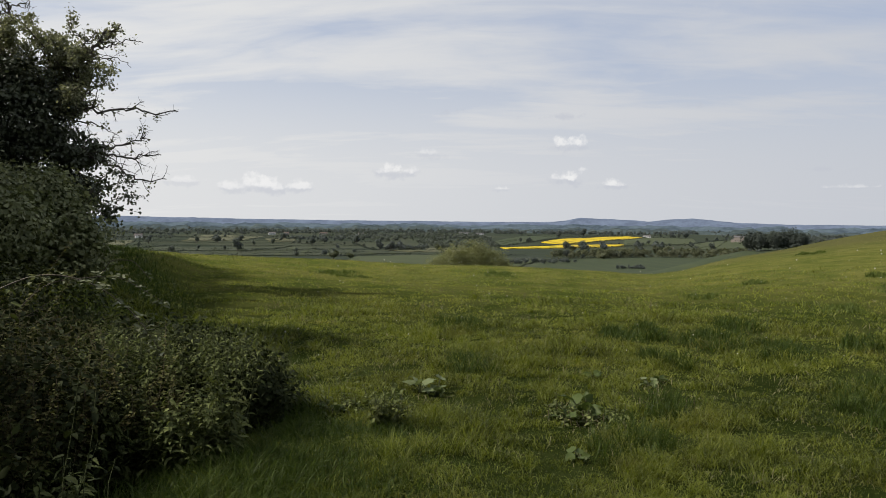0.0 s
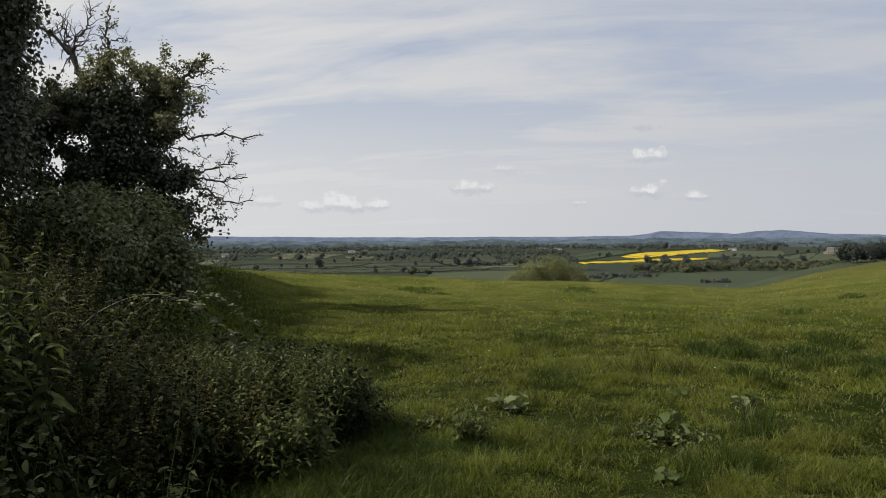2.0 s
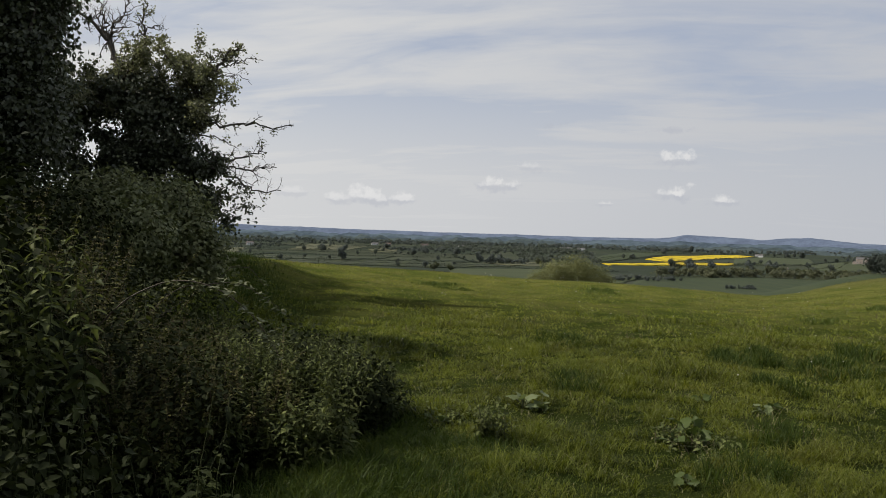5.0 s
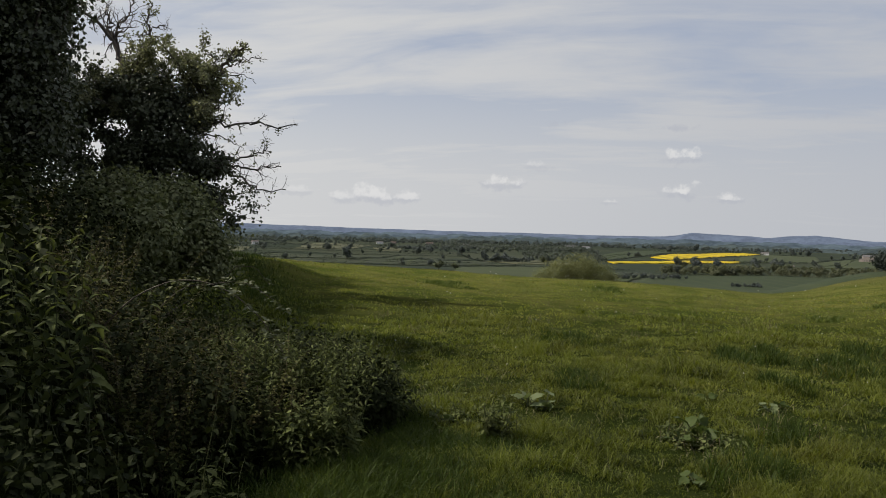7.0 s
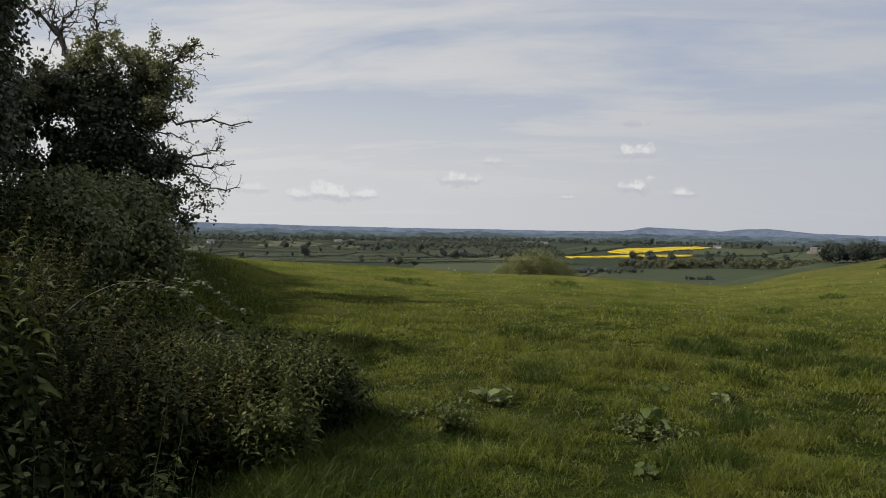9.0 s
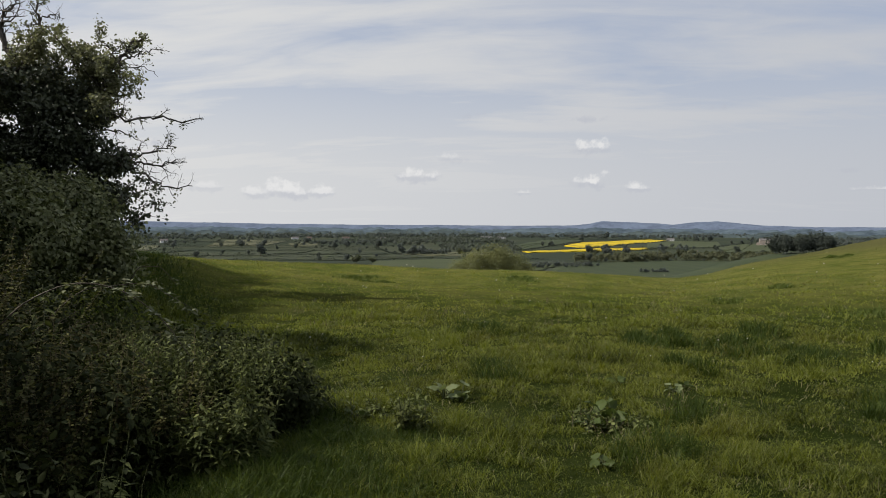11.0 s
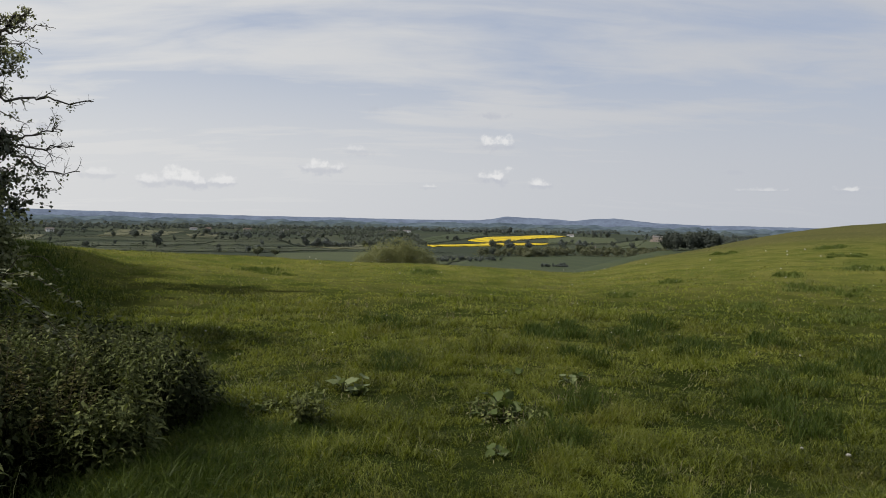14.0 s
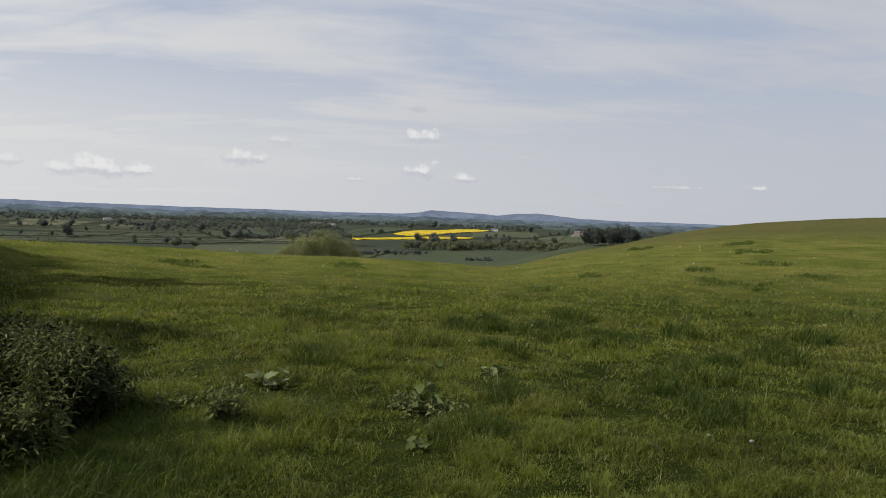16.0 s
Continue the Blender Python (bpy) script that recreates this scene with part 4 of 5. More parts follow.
def hawthorn():
    """Ivy-clad old hawthorn: dead limbs at the top and on the field side, thin leaf over a dark ivy body."""
    ob = thing("hawthorn_tree", None, "old ivy-clad hawthorn with bare dead limbs", "tree", at=(0, 0, 0))
    x, y = -7.1, 18.0
    z = on_land(x, y)
    wood_ = []
    trunk = smooth_line([(x, y, z - 0.3), (-7.2, y, 2.0), (-7.45, y + 0.1, 3.6), (-7.7, y, 4.9), (-7.85, y, 5.6)], 16)
    bough = smooth_line([(-7.15, y, 1.4), (-6.8, 17.9, 3.0), (-6.35, 17.9, 4.1), (-5.9, 18.0, 4.7), (-5.47, 18.0, 5.19)], 14)
    left = smooth_line([(-7.2, y, 1.2), (-7.9, 18.2, 2.6), (-8.3, 18.2, 3.7), (-8.7, 18.2, 4.8)], 12)
    low = smooth_line([(-7.0, y, 1.2), (-6.4, 17.8, 2.2), (-5.9, 17.7, 2.8), (-5.3, 17.7, 3.1)], 12)
    for ln, r in ((trunk, 0.17), (bough, 0.09), (left, 0.08), (low, 0.07)):
        wood_.append(tube(ln, np.linspace(r, r * 0.35, len(ln)), 8))
    part("trunk", make_mesh("trunk", *joined(wood_), BARK, True), ob)
    # dead limbs: guides across and up, depth, root thickness, side shoots, share of shoots in leaf
    limbs = [([(-7.80, 5.2), (-7.98, 5.75), (-8.2, 6.12), (-8.55, 6.45), (-8.95, 6.75), (-9.3, 7.0)], 18.2, 0.050, 18, 0.0),
             ([(-8.12, 6.0), (-8.0, 6.35), (-7.75, 6.65), (-7.6, 7.1)], 18.2, 0.032, 13, 0.0),
             ([(-8.3, 6.2), (-8.35, 6.6), (-8.5, 7.1)], 18.3, 0.028, 12, 0.0),
             ([(-7.55, 5.3), (-7.3, 5.9), (-7.26, 6.4), (-7.2, 7.2)], 18.0, 0.036, 13, 0.05),
             ([(-7.28, 6.2), (-7.0, 6.4), (-6.72, 6.37)], 18.0, 0.016, 6, 0.0),
             ([(-7.85, 5.5), (-7.6, 5.75), (-7.2, 5.75)], 17.8, 0.018, 5, 0.2),
             ([(-6.35, 4.1), (-5.95, 4.75), (-5.5, 5.15), (-5.3, 5.55), (-5.15, 5.81), (-4.86, 6.05)], 18.0, 0.045, 15, 0.20),
             ([(-5.32, 5.5), (-5.05, 5.52), (-4.75, 5.72), (-4.33, 5.63)], 18.0, 0.015, 4, 0.02),
             ([(-5.55, 5.1), (-5.2, 5.25), (-4.95, 5.3), (-4.64, 5.08)], 18.0, 0.013, 4, 0.05),
             ([(-5.45, 5.3), (-5.6, 5.6), (-5.9, 5.85), (-5.85, 6.1)], 17.9, 0.014, 6, 0.2),
             ([(-6.6, 4.15), (-6.0, 4.25), (-5.3, 4.0), (-4.65, 4.12), (-4.1, 3.95), (-3.58, 4.1)], 17.9, 0.029, 18, 0.02),
             ([(-5.9, 4.2), (-5.5, 4.4), (-5.0, 4.75)], 17.9, 0.016, 7, 0.3),
             ([(-6.5, 3.85), (-5.9, 3.75), (-5.4, 3.8), (-5.0, 3.6)], 17.8, 0.020, 7, 0.08),
             ([(-5.6, 3.2), (-5.1, 3.15), (-4.5, 3.35), (-4.2, 3.5)], 17.7, 0.024, 13, 0.03),
             ([(-5.4, 3.15), (-4.9, 3.0), (-4.4, 3.0), (-3.88, 3.06)], 17.7, 0.022, 13, 0.01),
             ([(-5.4, 3.05), (-4.9, 2.75), (-4.4, 2.5), (-3.78, 2.52)], 17.7, 0.024, 13, 0.01)]
    leafed = []
    for g, depth, r, count, share in limbs:
        ln = smooth_line([(gx, depth + 0.12 * math.sin(5 * gx), gz) for gx, gz in g], 18)
        ln[1:-1] += rng.normal(size=(16, 3)) * 0.040
        limb = part("dead_limb", make_mesh("dead_limb", *tube(ln, np.linspace(r * 1.35, r * 0.40, 18), 7), DEAD, True), ob, "bare grey dead limb")
        bits, tips = [], []
        twigs(ln, max(r * 1.1, 0.020), int(count * 1.25), 0.58, 2, 0.50, 0.14, bits, tips, 4, 0.15, 4)
        part("twigwork", make_mesh("twigwork", *joined(bits), DEAD), limb, kind="stuff")
        if share:
            tips = np.array(tips)
            leafed.append(tips[rng.random(len(tips)) < share])
    # living boughs of the crown, each with its own shoots and thin leaf
    roots = np.concatenate([trunk[7:], bough[5:], left[5:]])
    bits, tips = [], []
    for k in range(66):
        gx = rng.uniform(-9.1, -5.6) if k < 56 else rng.uniform(-6.3, -5.0)
        top = float(np.interp(gx, [-9.3, -8.6, -7.9, -7.2, -6.7, -6.4, -6.1, -5.85, -5.5, -5.0], [5.4, 5.55, 5.6, 5.8, 6.15, 6.1, 5.8, 5.6, 5.3, 4.9]))
        goal = np.array([gx, 18 + rng.normal() * 0.55, top - 0.15 - 1.15 * rng.random() ** 1.6])
        d = np.linalg.norm(roots - goal + (0, 0, 0.5), axis=1)
        base = roots[np.argmin(d)]
        ln = smooth_line([base, (base + goal) / 2 + rng.normal(size=3) * 0.10, goal], 9)
        bits.append(tube(ln, np.linspace(0.022, 0.006, 9), 5))
        twigs(ln, 0.012, 7, 0.50, 2, 0.6, 0.15, bits, tips, 4, 0.35)
    part("twigwork", make_mesh("twigwork", *joined(bits), BARK), ob, kind="stuff")
    leafed.append(np.array(tips)[rng.random(len(tips)) < 0.36])
    part("foliage", make_mesh("foliage", *leaf_sprays(np.concatenate(leafed), 1.0, 6, 0.05, (0.045, 0.08)), HAWTHORN), ob, "thin fresh green leaf", "stuff")
    # ivy: clumps of hanging leaves, open on the side of the hedge
    blobs = [(-6.95, 18, 4.5, 0.90, 0.9, 0.8), (-7.7, 18.1, 4.85, 0.60, 0.8, 0.50), (-6.55, 17.9, 3.5, 0.95, 0.9, 0.75), (-7.3, 18, 3.0, 0.80, 0.8, 0.95), (-5.70, 17.8, 3.0, 0.60, 0.6, 0.38),
             (-6.05, 17.8, 2.5, 0.65, 0.6, 0.5), (-7.5, 18, 1.9, 0.9, 0.8, 0.8), (-8.6, 18.2, 4.6, 0.85, 0.7, 0.75), (-8.35, 18.1, 3.75, 0.55, 0.5, 0.50), (-8.05, 18.1, 3.2, 0.4, 0.5, 0.5), (-6.1, 17.9, 4.25, 0.5, 0.5, 0.40),
             (-8.3, 18.1, 2.2, 0.8, 0.6, 0.5), (-9.3, 18.3, 4.0, 0.6, 0.6, 1.2), (-5.55, 17.7, 2.2, 0.45, 0.5, 0.4), (-7.95, 18.1, 3.95, 0.45, 0.4, 0.4), (-8.75, 18.1, 3.0, 0.35, 0.4, 0.5)]
    c, d = blob_points(blobs, 3700, 0.1)
    gap = vnoise(c[:, 0], c[:, 2], 0.34, 14) + 0.55 * vnoise(c[:, 0], c[:, 2], 0.13, 15) + 0.5 * np.clip(c[:, 0] + 8.0, -0.3, 0.45) > -0.50
    c, d = c[gap], d[gap]
    each = 19
    p = np.repeat(c, each, 0) + rng.normal(size=(len(c) * each, 3)) * (0.085, 0.085, 0.07)
    d = np.repeat(d, each, 0)
    v, f = scatter(*DIAMOND, p, frames(d * 0.6 + rng.normal(size=d.shape) * 0.6 + (0, 0, 0.35), rng.normal(size=d.shape) * 0.6 + (0, 0, -1.0)), rng.uniform(0.06, 0.11, len(p)))
    part("ivy", make_mesh("ivy", v, f, IVY), ob, "dark glossy ivy", "stuff")
    return ob


hawthorn()

# the dense dark tree of the hedge next to the hawthorn
leafy_bush("holly_tree", -7.0, 11.0, [(0.1, 0, 3.2, 1.15, 1.1, 1.1), (0.45, 0, 4.4, 0.95, 1.0, 0.9), (1.15, 0, 4.75, 0.58, 0.7, 0.60), (0.95, 0, 3.7, 0.55, 0.7, 0.75), (1.0, 0, 2.5, 0.65, 0.7, 0.8), (0.1, 0, 1.9, 1.1, 1.1, 1.1), (-1.0, 0, 3.8, 1.3, 1.2, 1.6), (-0.6, 0, 5.4, 1.3, 1.2, 1.0), (-1.6, 0, 2.0, 1.2, 1.2, 1.4)],
           60000, DIAMOND, (0.055, 0.095), IVY, "tall dark ivy-covered hedge tree", "tree", stems=16, stem_r=0.06, up=0.2, droop=0.6, shell=0.25)
# Trees added out of view, on past the camera, to block sun and sky.
for x, y, s in [(-9.2, 21.5, 0.42), (-9.9, 24.0, 0.42), (-10.6, 26.8, 0.42), (-11.4, 29.4, 0.42), (-7.4, 8.0, 0.8), (-7.0, 4.9, 0.72), (-6.6, 3.1, 0.75), (-6.2, 0.8, 1.45), (-6.0, -0.4, 1.4), (-5.9, -3.4, 1.2), (-5.6, -6.6, 1.0), (-3.0, -5.2, 0.9), (0.2, -5.4, 0.95), (3.4, -5.6, 0.9), (6.6, -5.8, 0.95)]:
    leafy_bush("added_hedge_tree", x, y, [(0, 0, 3.4 * s, 1.3, 1.5, 1.2 * min(1, s + 0.2)), (-0.5, 0.6, 4.6 * s, 1.2, 1.4, min(1, s + 0.1)), (0.1, -0.4, 1.9 * s, 1.3, 1.6, min(1.3, s + 0.4)), (-0.9, 0, 2.6 * s, 1.2, 1.5, min(1.8, s + 0.5)), (0.1, 0.9, 0.8, 1.2, 1.3, 0.8)], 12000 if y > 2 else 4200, DIAMOND, (0.10, 0.17) if y > 2 else (0.25, 0.40), IVY,
               "unseen leafy tree added to continue the hedge and cast shade", "tree", stems=10, stem_r=0.06, up=0.2, droop=0.6)
# Canopy added above and behind the camera to keep skylight off the thicket.
leafy_bush("overhead_shade_tree", -3.4, -3.0, [(0.2, 1.5, 5.6, 2.0, 2.2, 0.9), (2.6, 2.2, 5.9, 2.0, 2.2, 0.9), (2.2, 0.0, 6.2, 2.2, 2.2, 1.0), (-1.2, 3.0, 5.4, 1.6, 2.0, 0.9), (0.5, -1.0, 6.5, 2.4, 2.2, 1.2)], 9000, DIAMOND, (0.22, 0.36), IVY,
           "unseen leafy canopy added overhead to block skylight", "tree", stems=14, stem_r=0.07, up=0.2, droop=0.6)
# Tall trees added behind the hedge so their shadow falls across the field.
for x, y, h in [(-9.9, 12.6, 7.0), (-10.9, 15.6, 8.0), (-11.6, 18.6, 7.9), (-13.2, 22.2, 9.6)]:
    leafy_bush("added_hedge_tree", x, y, [(0, 0, h - 1.2, 1.1, 1.9, 1.3), (0, 1.6, h - 1.8, 1.1, 1.6, 1.3), (0, -1.5, h - 1.5, 1.1, 1.6, 1.3), (0, 0, h * 0.62, 1.1, 2.2, 1.6), (0, 0, h * 0.40, 1.2, 2.2, 1.5), (0, 0, 1.5, 1.1, 1.9, 1.5)], 15000, DIAMOND, (0.13, 0.21), IVY,
               "tall leafy tree added behind the hedge to cast shade", "tree", stems=10, stem_r=0.06, up=0.2, droop=0.6, shell=0.2)
leafy_bush("elder_bush", -5.65, 15.0, [(0.25, 0, 1.5, 0.75, 0.8, 0.62), (-0.5, 0, 1.3, 1.1, 0.9, 0.85), (0.75, -0.2, 1.0, 0.45, 0.6, 0.5), (1.0, -0.1, 0.5, 0.40, 0.6, 0.40), (0.5, -0.3, 0.6, 1.0, 0.7, 0.7), (-1.5, 0.1, 1.3, 1.0, 0.9, 0.85), (0.1, -1.7, 1.0, 0.9, 0.9, 0.75), (-0.5, 1.6, 1.2, 0.9, 0.9, 0.7)],
           32000, DIAMOND, (0.06, 0.11), ELDER, "green elder bush at the foot of the hedge", stems=22, stem_r=0.018)
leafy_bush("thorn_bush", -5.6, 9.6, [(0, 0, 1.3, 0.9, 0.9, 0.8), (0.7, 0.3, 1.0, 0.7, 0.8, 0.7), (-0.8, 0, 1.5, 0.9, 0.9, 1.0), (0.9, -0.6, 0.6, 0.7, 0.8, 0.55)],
           9000, DIAMOND, (0.045, 0.08), BRAMBLE_SHADED, "dark tangled thorn bush in the hedge", stems=22, stem_r=0.018)
# Added bush, leaves coloured dark to stand for the hollow's shade behind the nettles.
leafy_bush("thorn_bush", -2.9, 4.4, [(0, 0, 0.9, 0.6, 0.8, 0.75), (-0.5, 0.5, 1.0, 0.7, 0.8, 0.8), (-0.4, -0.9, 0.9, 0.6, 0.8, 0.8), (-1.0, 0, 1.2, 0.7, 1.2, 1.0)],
           12000, DIAMOND, (0.05, 0.085), BRAMBLE_SHADED, "bush added with dark-coloured leaves to stand for a shaded hollow", stems=22, stem_r=0.012, shell=0.3)


def hanging_shoots():
    """Loose leafy shoots that reach from the elder over the field."""
    ob = thing("rose_shoots", None, "loose leafy wild rose shoots hanging from the hedge", "shoots")
    for goal in [(-3.75, 15.6, 2.05), (-3.95, 15.4, 2.35), (-3.85, 15.5, 1.75), (-4.15, 15.6, 2.65), (-4.2, 15.5, 1.5)]:
        g = np.array(goal)
        root = np.array((-4.95, 15.4, 1.4 + 0.3 * rng.random()))
        ln = smooth_line([root, (root + g) / 2 + (0, 0, 0.25), g], 12)
        bits, tips = [tube(ln, np.linspace(0.010, 0.003, 12), 5)], list(ln[5:])
        twigs(ln, 0.006, 6, 0.28, 1, 0.7, 0.0, bits, tips, 4, 0.35)
        shoot = part("shoot", make_mesh("shoot", *joined(bits), BARK), ob)
        part("foliage", make_mesh("foliage", *leaf_sprays(tips, 0.75, 5, 0.04, (0.05, 0.085)), IVY), shoot, kind="stuff")


hanging_shoots()


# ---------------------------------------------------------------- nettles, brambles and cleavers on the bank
# Top outline of the growth as bearing and elevation seen from the eye.
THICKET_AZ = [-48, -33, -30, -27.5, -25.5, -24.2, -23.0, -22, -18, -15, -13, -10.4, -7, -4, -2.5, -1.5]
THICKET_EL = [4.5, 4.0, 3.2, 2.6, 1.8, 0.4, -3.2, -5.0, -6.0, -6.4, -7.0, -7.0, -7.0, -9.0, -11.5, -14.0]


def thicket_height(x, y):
    """How tall the growth stands, fitted to the camera's view: highest under the hedge, falling to the open field."""
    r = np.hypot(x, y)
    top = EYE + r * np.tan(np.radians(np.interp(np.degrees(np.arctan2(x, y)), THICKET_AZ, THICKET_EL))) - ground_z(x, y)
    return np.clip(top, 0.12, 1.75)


def edge_x(y):
    """The field side of the growth."""
    return np.interp(y, [1.0, 3.0, 4.2, 4.9, 5.6, 6.2, 6.9, 7.6, 9.0, 12.0], [-0.9, -0.85, -0.62, -0.48, -0.30, -0.22, -0.5, -1.2, -2.0, -2.6])


def stem_plants(spots, heights, leaf, leaf_size, gap, leaf_mat, stem_mat, radius, droop, clear=0.15, whorl=2, sway=0.13):
    """Upright stems with paired leaves, each pair turned across the one below."""
    stems, lp, ln, la, ls = [], [], [], [], []
    for (x, y), h in zip(spots, heights):
        z = float(ground_z(x, y))
        line = wander((x, y, z - 0.02), (rng.normal() * sway, rng.normal() * sway, 1), h, 6, 0.09)
        stems.append(tube(line, np.linspace(radius, radius * 0.4, 7), 4))
        turn = rng.uniform(0, 6.28)
        s = clear * h
        while s < h:
            t = s / h * 6
            k = min(int(t), 5)
            p = line[k] + (line[k + 1] - line[k]) * (t - k)
            q = (1.1 - 0.65 * (s / h) ** 2)
            for w in range(whorl):
                a = turn + w * 2 * np.pi / whorl + rng.normal() * 0.25
                d = np.array([math.cos(a), math.sin(a), -droop + rng.normal() * 0.25])
                lp.append(p + d * 0.01)
                la.append(d)
                ln.append(np.array([math.cos(a) * droop * 0.8, math.sin(a) * droop * 0.8, 1.0]) + rng.normal(size=3) * 0.3)
                ls.append(rng.uniform(*leaf_size) * q)
            turn += np.pi / 2 + rng.normal() * 0.2
            s += gap * rng.uniform(0.8, 1.2)
    v, f = scatter(*leaf, np.array(lp), frames(np.array(ln), np.array(la)), np.array(ls))
    return make_mesh("stemwork", *joined(stems), stem_mat), make_mesh("foliage", v, f, leaf_mat)


def patch_spots(x0, x1, y0, y1, count, inset=0.0):
    """Root places in loose clumps, kept behind the field side."""
    out = []
    while len(out) < count:
        cx, cy = rng.uniform(x0, x1), rng.uniform(y0, y1)
        for _ in range(rng.integers(3, 10)):
            x, y = cx + rng.normal() * 0.11, cy + rng.normal() * 0.11
            if x < edge_x(y) - inset and len(out) < count and vnoise(x, y, 0.45, 33) > -0.30:
                out.append((x, y))
    return np.array(out)


def growth(name, label, category, box, count, leaf, size, gap, leaf_mat, stem_mat, radius, droop, low=0.6, cap=9.0, whorl=2, inset=0.0, clear=0.15, sway=0.13, even=False):
    spots = patch_spots(*box, count, inset)
    heap = np.clip(0.78 + 0.45 * vnoise(spots[:, 0], spots[:, 1], 0.34, 77), 0.40, 1.0)
    heap = np.maximum(heap, 0.95) if even else heap
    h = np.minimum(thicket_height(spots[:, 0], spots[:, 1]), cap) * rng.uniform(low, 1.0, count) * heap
    st, lv = stem_plants(spots, h, leaf, size, gap, leaf_mat, stem_mat, radius, droop, clear, whorl, sway)
    ob = thing(name, None, label, category, "growth at the foot of the hedge", at=(0, 0, 0))
    part("stemwork", st, ob, kind="stuff")
    part("foliage", lv, ob, kind="stuff")
    return ob


# Front growth takes the dark leaf colour in place of deep shade.
growth("shade_leaf_patch", "leafy growth coloured dark to stand for deep shade", "bramble", (-3.2, -0.9, 2.7, 4.2), 45, TOOTHED, (0.05, 0.09), 0.085, BRAMBLE_SHADED, GREEN_STEM, 0.003, 0.45, 0.55, clear=0.3, sway=0.22)
growth("nettle_patch", "tall stinging nettles under the hedge", "nettles", (-4.2, -1.9, 3.6, 5.4), 58, NETTLE_LEAF, (0.11, 0.17), 0.085, NETTLE, GREEN_STEM, 0.004, 0.40, 0.82, clear=0.50, even=True)
growth("nettle_patch", "nettles growing along the field edge", "nettles", (-1.45, -0.50, 4.0, 5.35), 230, NETTLE_LEAF, (0.075, 0.12), 0.045, NETTLE, GREEN_STEM, 0.004, 0.22, 0.50, 0.70, clear=0.10, sway=0.14)
growth("nettle_patch", "thin nettles growing up through a bramble mound", "nettles", (-1.7, -0.25, 5.4, 6.9), 330, NETTLE_LEAF, (0.050, 0.085), 0.040, NETTLE, GREEN_STEM, 0.0035, 0.4, 0.85, clear=0.58, even=True)
growth("nettle_patch", "drooping nettles on the field side of a mound", "nettles", (-0.75, -0.10, 5.9, 6.7), 60, NETTLE_LEAF, (0.06, 0.10), 0.050, NETTLE, GREEN_STEM, 0.0035, 0.7, 0.8, 0.60, clear=0.5, sway=0.30)
growth("cleavers_patch", "brownish tangle of cleavers and dry stems", "weeds", (-2.8, -1.1, 4.4, 6.2), 260, DIAMOND, (0.022, 0.045), 0.035, CLEAVER, STEM, 0.0025, 0.1, 0.7, whorl=4, clear=0.35, sway=0.25)
growth("nettle_patch", "young nettles among cleavers", "nettles", (-2.4, -1.0, 4.3, 5.6), 190, NETTLE_LEAF, (0.055, 0.095), 0.050, NETTLE, GREEN_STEM, 0.003, 0.35, 0.55, 0.80, clear=0.4, sway=0.2)
growth("cleavers_patch", "brownish tangle of cleavers and dry stems", "weeds", (-4.0, -1.2, 5.8, 8.5), 420, DIAMOND, (0.03, 0.055), 0.045, CLEAVER, STEM, 0.003, 0.1, 0.7, whorl=4, clear=0.3, sway=0.25)
growth("cleavers_patch", "olive tangle of weeds at the hedge foot", "weeds", (-4.6, -2.0, 8.0, 11.5), 380, DIAMOND, (0.035, 0.065), 0.05, CLEAVER, STEM, 0.003, 0.1, 0.7, whorl=4)


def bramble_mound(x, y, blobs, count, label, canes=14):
    ob = leafy_bush("bramble_bush", x, y, blobs, count, OVAL, (0.036, 0.065), BRAMBLE_SHADED, label, "bramble", canes, CANE, 0.006, 0.3, 0.5, 0.6, 0.9)
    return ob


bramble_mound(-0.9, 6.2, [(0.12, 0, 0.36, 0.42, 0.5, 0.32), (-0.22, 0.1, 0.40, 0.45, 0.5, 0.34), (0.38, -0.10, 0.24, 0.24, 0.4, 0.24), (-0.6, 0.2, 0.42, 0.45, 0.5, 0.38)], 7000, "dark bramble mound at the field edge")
# Dark-leaved filling that paints shade into the gaps under the nettles.
bramble_mound(-2.1, 5.2, [(0, 0, 0.5, 0.7, 0.7, 0.5), (-0.7, 0.2, 0.6, 0.7, 0.8, 0.6), (0.5, -0.4, 0.35, 0.5, 0.6, 0.4)], 5200, "bramble tangle coloured dark to deepen shade under the nettles")
bramble_mound(-2.2, 3.2, [(0, 0, 0.55, 0.6, 0.7, 0.55), (-0.7, 0.2, 0.8, 0.7, 0.8, 0.7), (0.6, -0.2, 0.35, 0.4, 0.6, 0.4)], 4200, "bramble tangle coloured dark to deepen shade under the nettles")
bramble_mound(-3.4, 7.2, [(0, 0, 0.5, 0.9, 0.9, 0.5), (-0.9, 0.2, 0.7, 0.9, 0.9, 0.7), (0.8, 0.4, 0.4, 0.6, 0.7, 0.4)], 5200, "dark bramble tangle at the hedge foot")


